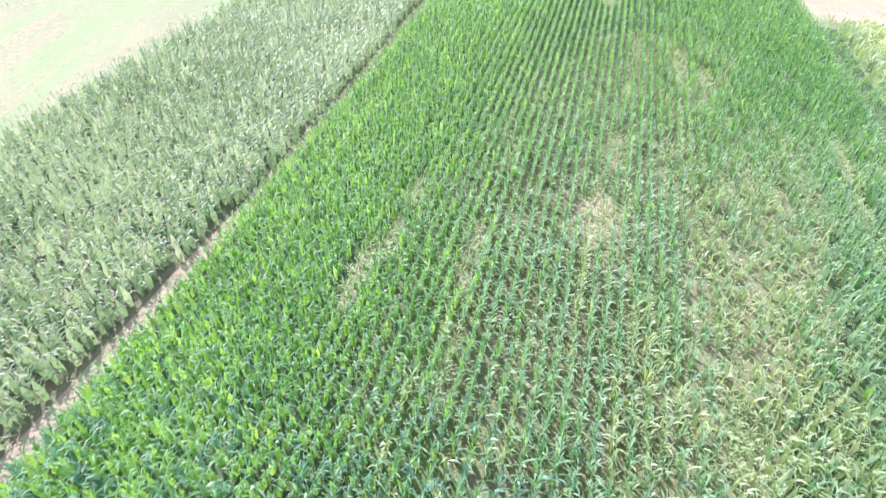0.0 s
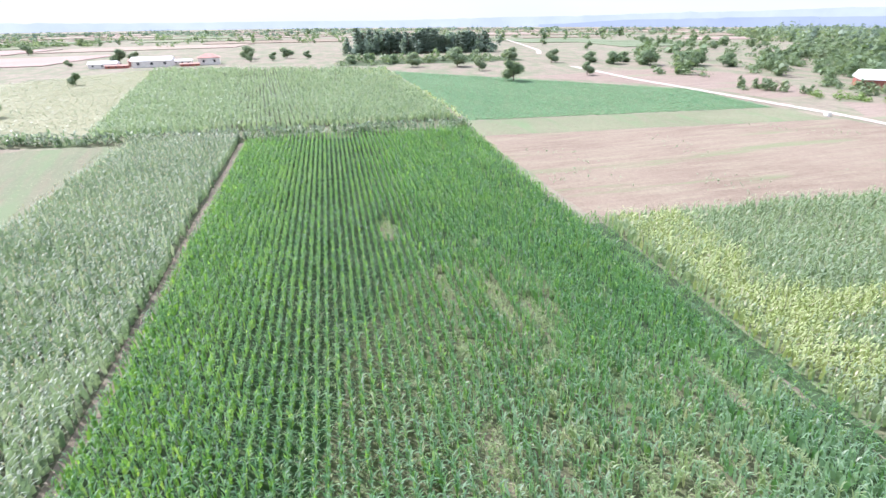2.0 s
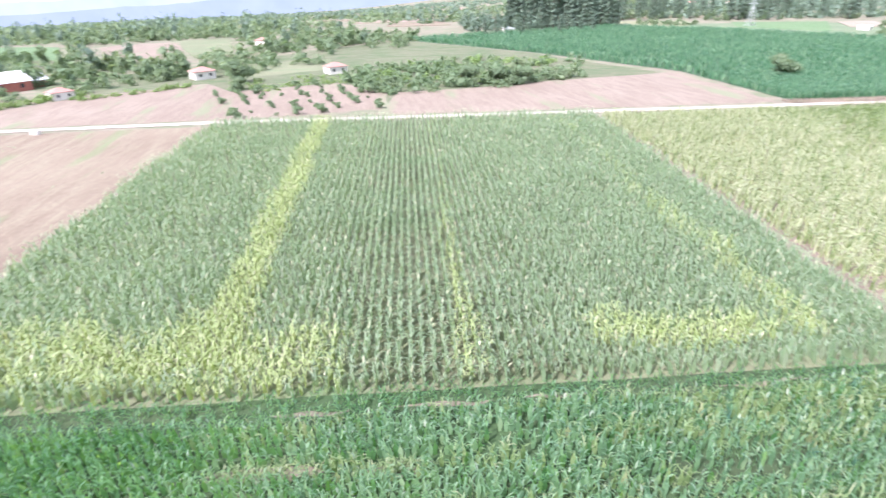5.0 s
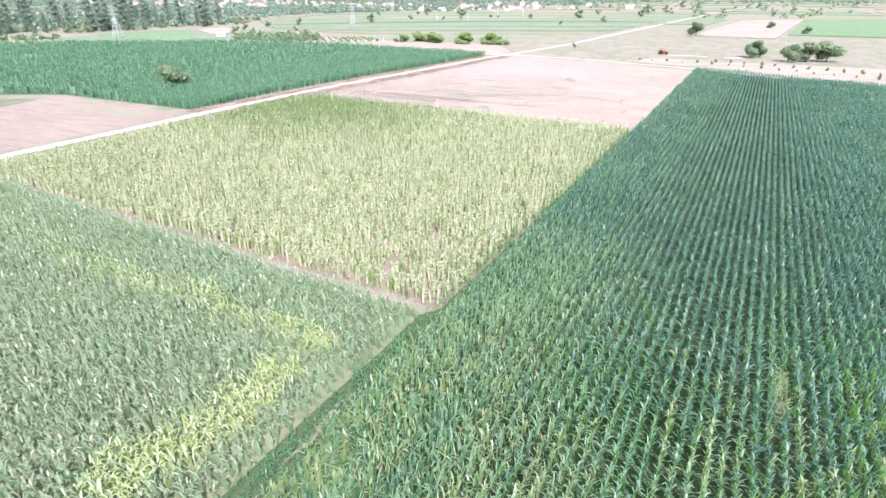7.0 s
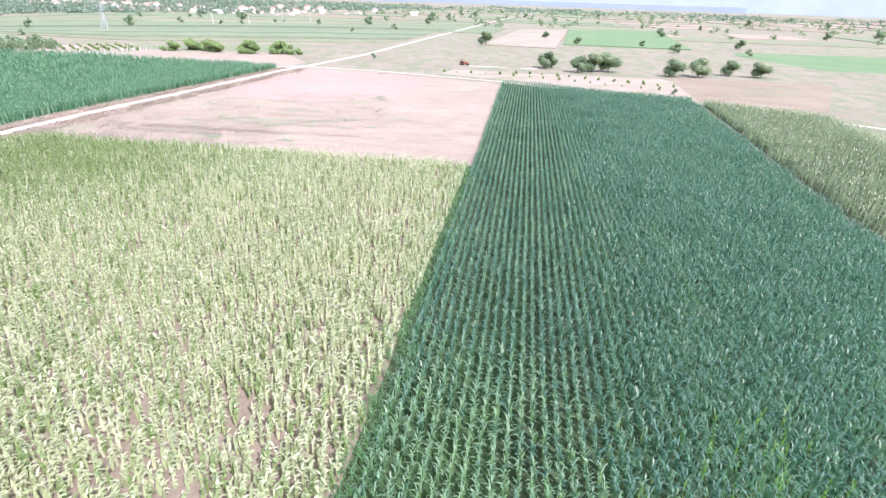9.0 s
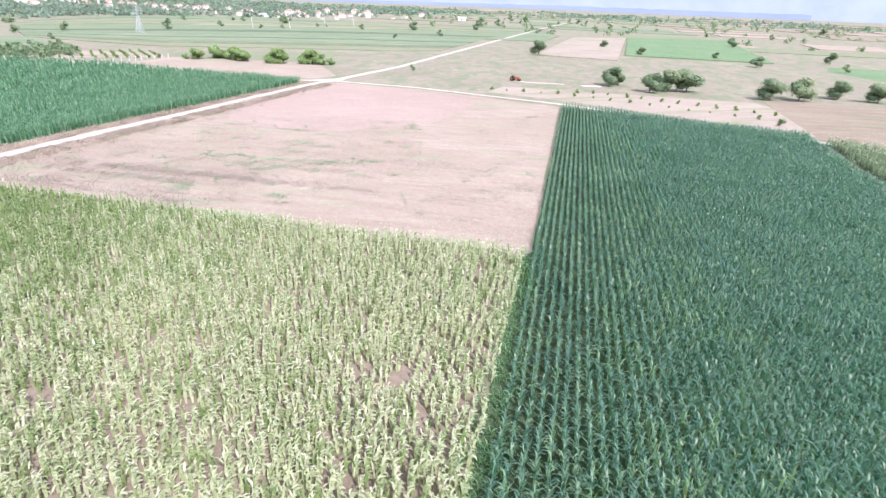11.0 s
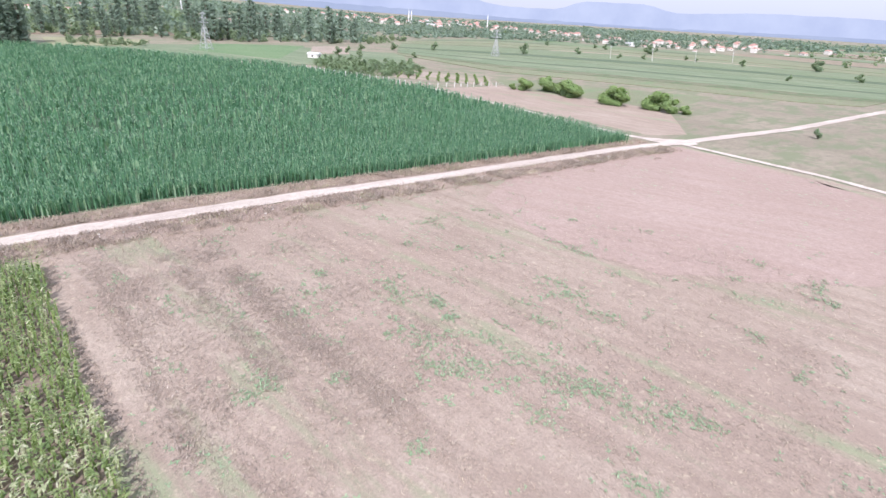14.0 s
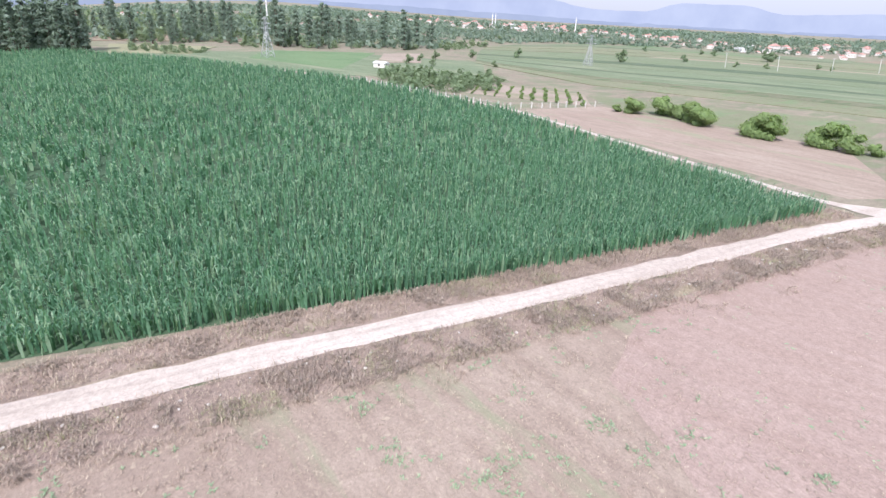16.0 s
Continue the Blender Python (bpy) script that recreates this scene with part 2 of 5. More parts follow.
M_flower_green = leaf("green_flower_leaf", (0.155, 0.24, 0.085), (0.28, 0.37, 0.145), (0.38, 0.44, 0.22), 0.8, (0.25, 0.335, 0.125), 0.55)
M_short = leaf("pale_herb", (0.22, 0.27, 0.16), (0.28, 0.325, 0.20), (0.33, 0.36, 0.24), 0.75, (0.20, 0.275, 0.15), 0.5, scale=0.05)
M_clover = leaf("clover", (0.14, 0.31, 0.155), (0.18, 0.37, 0.19), (0.20, 0.39, 0.20), 0.85, rough=0.6)
M_tassel = leaf("tassel", (0.36, 0.36, 0.23), (0.54, 0.52, 0.36), (0.62, 0.58, 0.42), 0.9, through=0.2)
M_tree = leaf("tree_leaf", (0.14, 0.205, 0.12), (0.20, 0.275, 0.155), (0.235, 0.30, 0.18), 0.85, (0.27, 0.32, 0.195), 0.50, through=0.3, rough=0.6, scale=0.11, glow=(1.9, 1.9, 1.2))
M_willow = leaf("bush_leaf", (0.155, 0.24, 0.088), (0.235, 0.335, 0.123), (0.285, 0.38, 0.158), 0.85, (0.22, 0.295, 0.125), 0.52, through=0.28, rough=0.6, scale=0.11, glow=(1.8, 1.8, 0.9))
M_grove = leaf("grove_leaf", (0.15, 0.225, 0.125), (0.205, 0.285, 0.16), (0.24, 0.315, 0.185), 0.85, (0.18, 0.24, 0.14), 0.50, through=0.28, rough=0.6, scale=0.11, glow=(1.7, 1.7, 1.0))
# Poplars and far woods: distance haze is painted in as a paler, bluer leaf.
M_poplar_hazed = leaf("hazed_poplar_leaf", (0.135, 0.20, 0.155), (0.20, 0.27, 0.205), (0.245, 0.31, 0.235), 0.85, (0.19, 0.255, 0.185), 0.52, through=0.3, rough=0.6, scale=0.11, glow=(1.9, 1.9, 1.4))
M_bark = plain("bark", (0.10, 0.075, 0.055), (0.20, 0.16, 0.12), 6)
M_wall = plain("plaster", (0.62, 0.58, 0.53), (0.76, 0.73, 0.68), 1.2)
M_brickwall = plain("red_brick", (0.30, 0.10, 0.08), (0.40, 0.17, 0.13), 4)
M_rooftile = plain("red_tile", (0.37, 0.195, 0.165), (0.46, 0.275, 0.235), 3)
M_townroof = plain("weathered_tile", (0.41, 0.225, 0.185), (0.50, 0.31, 0.265), 0.5)
M_whiteroof = plain("white_sheet", (0.70, 0.70, 0.70), (0.82, 0.82, 0.82), 1.0, 0.5)
M_glassdark = plain("window_dark", (0.03, 0.035, 0.04), (0.06, 0.065, 0.07), 1.0, 0.2)
M_steel = plain("galvanised", (0.45, 0.46, 0.47), (0.6, 0.6, 0.6), 3, 0.5, 0.6)
M_post = plain("concrete_post", (0.55, 0.53, 0.50), (0.70, 0.68, 0.64), 5)
M_red = plain("red_paint", (0.30, 0.09, 0.06), (0.38, 0.14, 0.09), 2, 0.5)
M_rubber = plain("rubber", (0.02, 0.02, 0.02), (0.04, 0.04, 0.04), 4)
M_stone = plain("pale_stone", (0.45, 0.42, 0.38), (0.66, 0.63, 0.58), 7)


# ---- builders ----
def poly_mesh(name, corners, mat, z, kind="structure", label="", category="", seg=6.0, wobble=0.35):
    """A flat patch of land with a slightly uneven edge, lying a little above the plain."""
    pts = []
    for i, a in enumerate(corners):
        b = corners[(i + 1) % len(corners)]
        d = math.dist(a, b)
        n = max(1, min(60, int(d / seg)))
        for k in range(n):
            f = k / n
            x, y = a[0] + (b[0] - a[0]) * f, a[1] + (b[1] - a[1]) * f
            w = wobble if k else 0.0
            pts.append((x + w * noise.noise((x * 0.3, y * 0.3, 3.1)), y + w * noise.noise((x * 0.3, y * 0.3, 8.7)), z + land(x, y)))
    bm = bmesh.new()
    f = bm.faces.new([bm.verts.new(p) for p in pts])
    bmesh.ops.triangulate(bm, faces=[f])
    bm.normal_update()
    if sum(fc.normal.z for fc in bm.faces) < 0:
        bmesh.ops.reverse_faces(bm, faces=bm.faces)
    me = bpy.data.meshes.new(name)
    bm.to_mesh(me)
    bm.free()
    me.materials.append(mat)
    return tagged(new(name, me), label, category, kind=kind)


def ribbon(name, line, width, mat, z, label, category="road"):
    """A track along a line, with ragged edges and two worn wheel ruts."""
    bm = bmesh.new()
    rows = []
    for i in range(len(line) - 1):
        a, b = Vector(line[i]), Vector(line[i + 1])
        n = max(1, int((b - a).length / 2.0))
        side = Vector((-(b - a).y, (b - a).x)).normalized()
        for k in range(n + (i == len(line) - 2)):
            p = a + (b - a) * (k / n)
            w = width * (0.5 + 0.10 * noise.noise((p.x * 0.21, p.y * 0.21, 1.0)))
            row = []
            for s, dz in ((-1, -0.015), (-0.6, 0.03), (-0.38, 0.0), (0, 0.045), (0.38, 0.0), (0.6, 0.03), (1, -0.015)):
                e = w * s + (0.35 * noise.noise((p.x * 0.7, p.y * 0.7, s * 9)) if abs(s) == 1 else 0)
                row.append(bm.verts.new((p.x + side.x * e, p.y + side.y * e, z + dz + land(p.x, p.y) + min(0.9, max(0.0, math.hypot(p.x - 30, p.y + 30) - 330) * 0.003))))
            rows.append(row)
    for r0, r1 in zip(rows, rows[1:]):
        for j in range(6):
            bm.faces.new((r0[j], r1[j], r1[j + 1], r0[j + 1]))
    bmesh.ops.recalc_face_normals(bm, faces=bm.faces)
    bm.normal_update()
    if sum(fc.normal.z for fc in bm.faces) < 0:
        bmesh.ops.reverse_faces(bm, faces=bm.faces)
    me = bpy.data.meshes.new(name)
    bm.to_mesh(me)
    bm.free()
    me.materials.append(mat)
    return tagged(new(name, me), label, category, kind="structure")


rng = np.random.default_rng(7)


def lattice(x, y, scale, seed):
    """Smooth noise over the plan, 0 to 1, for arrays of places."""
    table = np.random.default_rng(seed).random((256, 256))
    x, y = np.asarray(x) / scale + 1000.0, np.asarray(y) / scale + 1000.0
    i, j = np.floor(x).astype(int), np.floor(y).astype(int)
    f, g = x - i, y - j
    f, g = f * f * (3 - 2 * f), g * g * (3 - 2 * g)
    a, b = table[i % 256, j % 256], table[(i + 1) % 256, j % 256]
    c, d = table[i % 256, (j + 1) % 256], table[(i + 1) % 256, (j + 1) % 256]
    return (a * (1 - f) + b * f) * (1 - g) + (c * (1 - f) + d * f) * g


def inside(x, y, corners):
    x, y = np.asarray(x), np.asarray(y)
    hit = np.zeros(len(x), bool)
    for (ax, ay), (bx, by) in zip(corners, corners[1:] + corners[:1]):
        if ay == by:
            continue
        c = ((ay > y) != (by > y)) & (x < (bx - ax) * (y - ay) / (by - ay) + ax)
        hit ^= c
    return hit


def blade_arrays(base, turn, length, width, lift, droop):
    """Five corners for each blade: a foot, a broad middle and a tip that hangs."""
    n = len(base)
    d = np.stack([np.cos(turn), np.sin(turn), np.zeros(n)], 1)
    s = np.stack([-np.sin(turn), np.cos(turn), np.zeros(n)], 1)
    up = np.array([0.0, 0.0, 1.0])
    half = (length * 0.5)[:, None]
    mid = base + half * (d * np.cos(lift)[:, None] + up * np.sin(lift)[:, None])
    tip = mid + half * (d * np.cos(lift - droop)[:, None] + up * np.sin(lift - droop)[:, None])
    w = (width * 0.5)[:, None]
    v = np.stack([base - s * w * 0.6, base + s * w * 0.6, mid + s * w, mid - s * w, tip], 1)
    return v.reshape(-1, 3)


def blade_mesh(name, verts, slots, mats, kind="stuff", label="", category="", group="", parent=None, soft=None):
    """One mesh of many blades (five corners each: a four-sided foot and a three-sided tip) or, with soft, of four-cornered leaf sprays."""
    size, ring, starts = (5, np.array([0, 1, 2, 3, 3, 2, 4]), np.array([0, 4])) if soft is None else (4, np.array([0, 1, 2, 3]), np.array([0]))
    n = len(verts) // size
    me = bpy.data.meshes.new(name)
    me.vertices.add(size * n)
    me.vertices.foreach_set("co", verts.astype(np.float32).ravel())
    me.loops.add(len(ring) * n)
    me.loops.foreach_set("vertex_index", (np.arange(n)[:, None] * size + ring).astype(np.int32).ravel())
    me.polygons.add(len(starts) * n)
    me.polygons.foreach_set("loop_start", (np.arange(n)[:, None] * len(ring) + starts).astype(np.int32).ravel())
    for m in mats:
        me.materials.append(m)
    me.polygons.foreach_set("material_index", np.repeat(slots, len(starts)).astype(np.int32))
    me.update(calc_edges=True)
    me.validate()
    if soft is not None:                              # rounded shading of a leafy mass
        me.polygons.foreach_set("use_smooth", np.ones(n, bool))
        me.normals_split_custom_set_from_vertices(soft.tolist())
    ob = new(name, me)
    if parent:
        ob.parent = parent
    return tagged(ob, label, category, group, kind)


def stand(corners, along, gap, step, jitter=0.3, hole=None):
    """Places of plants in drilled rows inside a plot. along: the rows' heading in degrees from +x."""
    c, s = math.cos(radians(along)), math.sin(radians(along))
    pts = np.array(corners)
    u, v = pts @ np.array([c, s]), pts @ np.array([-s, c])
    vs = np.arange(math.floor(v.min() / gap), math.ceil(v.max() / gap) + 1) * gap
    us = np.arange(u.min(), u.max(), step)
    U, V = np.meshgrid(us, vs, indexing="ij")
    row = np.broadcast_to(np.arange(len(vs))[None, :], U.shape).ravel()
    U = U.ravel() + rng.uniform(-0.5, 0.5, U.size) * step * 0.9
    V = V.ravel() + rng.normal(0, 0.05 + gap * jitter * 0.2, V.size)
    x, y = U * c - V * s, U * s + V * c
    keep = inside(x, y, corners)
    if hole is not None:
        keep &= rng.random(len(x)) > hole(x, y)
    return x[keep], y[keep], row[keep]


def crop(name, x, y, mats, height, leaves, length, width, label, category, lift=(35, 70), droop=(50, 100), slot=None, tassel=0.0, low=0.25, rise=None, group="", parent=None, along=None, core=None, wide=None, fan=0.75, both=True):
    """A stand of leafy plants: at each place some blades up the stalk, and a plume at the top."""
    n = len(x)
    h = height * rng.uniform(0.82, 1.12, n) * (0.85 + 0.3 * lattice(x, y, 6.0, 5))
    if rise is not None:
        h = h * rise(x, y)
    k = np.arange(leaves)
    f = low + (1.0 - low) * (k + rng.uniform(0, 1, (n, leaves))) / leaves
    bx, by = np.repeat(x, leaves), np.repeat(y, leaves)
    hh = np.repeat(h, leaves)
    fz = f.ravel()
    base = np.stack([bx, by, hh * fz * 0.86], 1)
    turn = (rng.uniform(0, 2 * np.pi, n)[:, None] + k * 2.4 + rng.normal(0, 0.5, (n, leaves))).ravel()
    if along is not None:                             # blades reach along the row more than across it
        turn = radians(along) + np.pi * rng.integers(0, 2, n * leaves) * both + rng.normal(0, fan, n * leaves)
    L = length * rng.uniform(0.7, 1.2, n * leaves) * (hh / height)
    W = width * rng.uniform(0.7, 1.25, n * leaves)
    if wide is not None:
        W = W * np.repeat(wide, leaves)
    lf = np.radians(rng.uniform(*lift, n * leaves))
    dr = np.radians(rng.uniform(*droop, n * leaves))
    verts = blade_arrays(base, turn, L, W, lf, dr)
    slots = np.zeros(n * leaves, int) if slot is None else np.repeat(slot(x, y).astype(int), leaves)
    if core:                                          # the massed lower leaves and stalks of the row
        ct = rng.uniform(0, 6.28, n) if along is None else np.full(n, radians(along + 90)) + rng.normal(0, 0.3, n)
        cb = np.stack([x, y, np.full(n, 0.02)], 1)
        cv = blade_arrays(cb, ct, h * core[0] * rng.uniform(0.85, 1.15, n), np.full(n, core[1]) * (1 if wide is None else wide), np.radians(rng.uniform(80, 96, n)), np.radians(rng.uniform(-6, 14, n)))
        verts = np.concatenate([verts, cv])
        slots = np.concatenate([slots, np.zeros(n, int) if slot is None else slots[::leaves]])
    if tassel:
        pick = rng.random(n) < tassel
        m = int(pick.sum())
        tb = np.stack([x[pick], y[pick], h[pick] * 0.9], 1)
        tv = blade_arrays(tb, rng.uniform(0, 6.28, m), np.full(m, 0.42) * rng.uniform(0.7, 1.3, m), np.full(m, 0.11), np.radians(rng.uniform(55, 88, m)), np.radians(rng.uniform(10, 60, m)))
        verts = np.concatenate([verts, tv])
        slots = np.concatenate([slots, np.full(m, len(mats) - 1)])
    return blade_mesh(name, verts, slots, mats, "stuff", label, category, group, parent)


def part(name, bm, mat, parent, label=""):
    me = bpy.data.meshes.new(name)
    bm.to_mesh(me)
    bm.free()
    me.materials.append(mat)
    ob = new(name, me)
    ob.parent = parent
    return tagged(ob, label)


def thing(name, label, category, group="", at=None):
    ob = tagged(new(name), label, category, group)
    ob.empty_display_size = 0.3
    if at is not None:
        ob.matrix_basis = at
    return ob


def box(bm, x0, y0, z0, x1, y1, z1):
    vs = [bm.verts.new((x, y, z)) for z in (z0, z1) for x, y in ((x0, y0), (x1, y0), (x1, y1), (x0, y1))]
    for q in ((3, 2, 1, 0), (4, 5, 6, 7), (0, 1, 5, 4), (1, 2, 6, 5), (2, 3, 7, 6), (3, 0, 4, 7)):
        bm.faces.new([vs[i] for i in q])


def rod(bm, a, b, r0, r1, n=6):
    a, b = Vector(a), Vector(b)
    q = (b - a).to_track_quat("Z", "Y")
    rings = []
    for p, r in ((a, r0), (b, r1)):
        rings.append([bm.verts.new(p + q @ Vector((r * math.cos(6.2832 * i / n), r * math.sin(6.2832 * i / n), 0))) for i in range(n)])
    for i in range(n):
        bm.faces.new((rings[0][i], rings[0][(i + 1) % n], rings[1][(i + 1) % n], rings[1][i]))
    bm.faces.new(rings[1])
    bm.faces.new(rings[0][::-1])


# ---- trees ----
def crown_blades(balls, count, size, r):
    """Leaf sprays lying like shingles over a crown of several uneven lobes, and larger ones inside it."""
    balls = np.array(balls)
    vol = balls[:, 3] * balls[:, 4]
    m = max(len(balls) * 2, count // 5)
    b = balls[r.choice(len(balls), count + m, p=vol / vol.sum())]
    n = r.normal(0, 1, (count + m, 3))
    n /= np.linalg.norm(n, axis=1)[:, None]
    rad = np.concatenate([r.uniform(0.62, 1.15, count), r.uniform(0.15, 0.55, m)])
    p = b[:, :3] + n * rad[:, None] * np.stack([b[:, 3], b[:, 3], b[:, 4]], 1)
    s = np.concatenate([size * 0.5 * r.uniform(0.5, 1.4, count), np.minimum(b[count:, 3], b[count:, 4]) * r.uniform(0.45, 0.75, m)])[:, None]
    w = s * np.concatenate([r.uniform(0.35, 0.9, count), np.ones(m)])[:, None]
    face = n + np.array([0, 0, 0.25]) + r.normal(0, 0.42, n.shape)
    face /= np.linalg.norm(face, axis=1)[:, None]
    t1 = np.cross(face, r.normal(0, 1, n.shape))
    t1 /= np.linalg.norm(t1, axis=1)[:, None]
    t2 = np.cross(t1, face)
    v = np.stack([p - t1 * s, p + face * s * 0.15 + t2 * w, p + t1 * s, p + face * s * 0.15 - t2 * w], 1)
    v[:, :, 2] = np.maximum(v[:, :, 2], 0.05)
    nv = 0.6 * n + 0.5 * face + np.array([0, 0, 0.15])
    nv /= np.linalg.norm(nv, axis=1)[:, None]
    return v.reshape(-1, 3), np.repeat(nv, 4, 0)


def tree(name, label, height, spread, mat, seed, category="tree", group="", trunk=0.14, count=900, size=0.45, lobes=9, slim=False):
    r = np.random.default_rng(seed)
    t = thing(name, label, category, group)
    bm = bmesh.new()
    top = height * (0.9 if slim else 0.62)
    rad = max(0.05, height * 0.022)
    bend = r.normal(0, 0.03 * height, 2)
    rod(bm, (0, 0, -0.15), (bend[0] * 0.5, bend[1] * 0.5, top * 0.5), rad * 1.3, rad, 8)
    rod(bm, (bend[0] * 0.5, bend[1] * 0.5, top * 0.5), (bend[0], bend[1], top), rad, rad * 0.35, 7)
    balls = []
    for i in range(lobes):
        a = 2.4 * i + r.uniform(-0.5, 0.5)
        if slim:
            z = height * (trunk + (1 - trunk) * (i + 0.5) / lobes)
            f = 1 - 1.6 * abs((i + 0.5) / lobes - 0.45) ** 2
            c = (math.cos(a) * spread * 0.14, math.sin(a) * spread * 0.14, z)
            balls.append((*c, spread * 0.5 * max(0.25, f) * r.uniform(0.8, 1.1), height * 0.62 * (1 - trunk) / lobes * 1.6))
        else:
            z = height * (trunk + (1 - trunk) * (0.16 + 0.62 * ((i * 0.618) % 1.0)))
            out = spread * 0.5 * r.uniform(0.25, 0.6) * (1.15 - 0.6 * abs(z / height - 0.5))
            c = (math.cos(a) * out, math.sin(a) * out, z)
            balls.append((*c, spread * r.uniform(0.20, 0.30), height * (1 - trunk) * r.uniform(0.19, 0.29)))
        rod(bm, (bend[0] * 0.4, bend[1] * 0.4, min(top, c[2]) * 0.6), c, rad * 0.4, rad * 0.12, 5)
    part("trunk", bm, M_bark, t)
    v, nv = crown_blades(balls, count, size, r)
    blade_mesh("crown", v, np.zeros(len(v) // 4), [mat], kind="", parent=t, soft=nv)
    return t


# ---- the plain ----
def land(x, y):
    """Height of the plain: level round the fields, falling away gently in the distance."""
    r, az = math.hypot(x - 30, y + 30), math.atan2(x - 30, y + 30)
    f = min(1.0, max(0.0, (math.degrees(az) - 78.0) / 36.0))
    slope = max(0.20, (0.95 + 1.1 * math.cos(az - radians(30))) * (1.0 - 0.78 * f * f * (3 - 2 * f))) if az > 0 else max(0.25, 0.95 + 1.1 * math.cos(az - radians(30)))
    slope -= 0.85 * math.exp(-((math.degrees(az) - 104.0) / 15.0) ** 2)      # wooded ground rises gently towards the east
    d = max(0.0, r - 300.0)
    return -math.tan(radians(slope)) * d * d / (d + 150.0)


def at(x, y, turn=0.0, s=1.0, sz=None):
    return pose(x, y, land(x, y), 0, 0, turn) @ Matrix.Diagonal((s, s, sz or s, 1))


bm = bmesh.new()
rings = [0, 60, 120, 180, 240, 290, 320, 360, 410, 470, 540, 620, 720, 840, 1000, 1200, 1450, 1800, 2300, 3000, 3800, 4700]
prev = None
for q in rings:
    ring = []
    for k in range(96):
        a = 2 * math.pi * k / 96
        x, y = 30 + q * math.sin(a), -30 + q * math.cos(a)
        ring.append(bm.verts.new((x, y, land(x, y))))
    if prev:
        for k in range(96):
            bm.faces.new((prev[k], ring[k], ring[(k + 1) % 96], prev[(k + 1) % 96]))
    prev = ring
bmesh.ops.remove_doubles(bm, verts=bm.verts, dist=0.01)
bmesh.ops.recalc_face_normals(bm, faces=bm.faces)
bm.normal_update()
if sum(f.normal.z for f in bm.faces) < 0:
    bmesh.ops.reverse_faces(bm, faces=bm.faces)
me = bpy.data.meshes.new("ground")
bm.to_mesh(me)
bm.free()
me.materials.append(M_ground)
tagged(new("ground", me), "flat dry farmland reaching to the horizon", "ground", kind="structure")

def cover(name, corners, mat, z, label, category, cell=12.0):
    """A ragged patch of land laid over the falling plain in small squares."""
    pts = np.array(corners)
    lo, hi = pts.min(0), pts.max(0)
    nx, ny = int((hi[0] - lo[0]) / cell) + 1, int((hi[1] - lo[1]) / cell) + 1
    bm = bmesh.new()
    made = {}

    def corner(i, j):
        if (i, j) not in made:
            x, y = lo[0] + i * cell, lo[1] + j * cell
            x, y = x + cell * 0.4 * noise.noise((x * 0.05, y * 0.05, 1)), y + cell * 0.4 * noise.noise((x * 0.05, y * 0.05, 5))
            made[i, j] = bm.verts.new((x, y, land(x, y) + z))
        return made[i, j]

    for i in range(nx):
        for j in range(ny):
            if inside([lo[0] + (i + 0.5) * cell], [lo[1] + (j + 0.5) * cell], corners)[0]:
                bm.faces.new((corner(i, j), corner(i + 1, j), corner(i + 1, j + 1), corner(i, j + 1)))
    me = bpy.data.meshes.new(name)
    bm.to_mesh(me)
    bm.free()
    me.materials.append(mat)
    return tagged(new(name, me), label, category, kind="structure")


U = 1.55                                             # metres in one unit of the plan


def plan(*pts):
    return [(x * U, y * U) for x, y in pts]


F1 = plan((-13.3, 80.5), (-12.9, 20.0), (-13.8, -12.0), (-15.8, -40.0), (-18.2, -97.5), (15.4, -108.5), (15.6, -48.0), (15.5, 0.0), (15.2, 30.0), (14.8, 80.5))
LS = plan((-27.0, 83.0), (-27.5, 30.0), (-30.0, -30.0), (-36.0, -86.0), (-19.6, -94.5), (-16.5, -40.0), (-14.5, -12.0), (-13.7, 20.0), (-14.1, 82.0))
PH = plan((-50.0, 82.0), (-50.0, 30.0), (-75.0, -70.0), (-37.0, -85.0), (-30.5, -30.0), (-27.8, 30.0), (-27.5, 83.0))
BL = plan((-70.0, 86.0), (-50.0, 82.5), (-49.5, 63.0), (-75.0, 50.0))
RF = plan((16.8, 46.4), (69.3, 47.2), (68.5, -1.1), (17.0, -0.9))
YF = plan((16.3, -1.9), (67.0, -2.0), (66.8, -44.0), (64.0, -47.0), (16.0, -46.8))
BF = plan((15.8, -46.7), (67.4, -46.7), (64.5, -95.0), (61.0, -117.8), (44.0, -117.0), (16.0, -108.0))
G2 = plan((73.6, -31.5), (73.6, -56.0), (69.8, -81.0), (66.2, -113.6), (118.5, -119.5), (148.0, -114.5), (163.0, -111.0), (205.0, -88.0), (232.0, -60.0), (200.0, 10.0), (190.0, 22.0), (142.0, -11.0), (104.0, -30.0))
F2 = plan((-33.5, 88.0), (-48.0, 175.0), (11.5, 157.0), (15.0, 88.0))
FG = plan((16.6, 87.3), (13.0, 153.0), (64.2, 106.3), (64.8, 85.3))
TS = plan((15.4, 77.6), (16.2, 86.8), (65.2, 84.8), (66.0, 75.2))
B1 = plan((16.6, 47.0), (15.4, 77.2), (67.5, 75.0), (69.0, 48.0))
YL = plan((-34.5, 90.0), (-48.5, 175.0), (-54.0, 173.0), (-100.0, 127.0), (-74.0, 92.0))
GL = plan((-75.0, 100.0), (-100.0, 128.0), (-99.0, 180.0), (-140.0, 150.0))
poly_mesh("field_soil_1", F1, M_under, 0.02, label="soil under standing corn, painted dark green for shaded leaves", category="field")
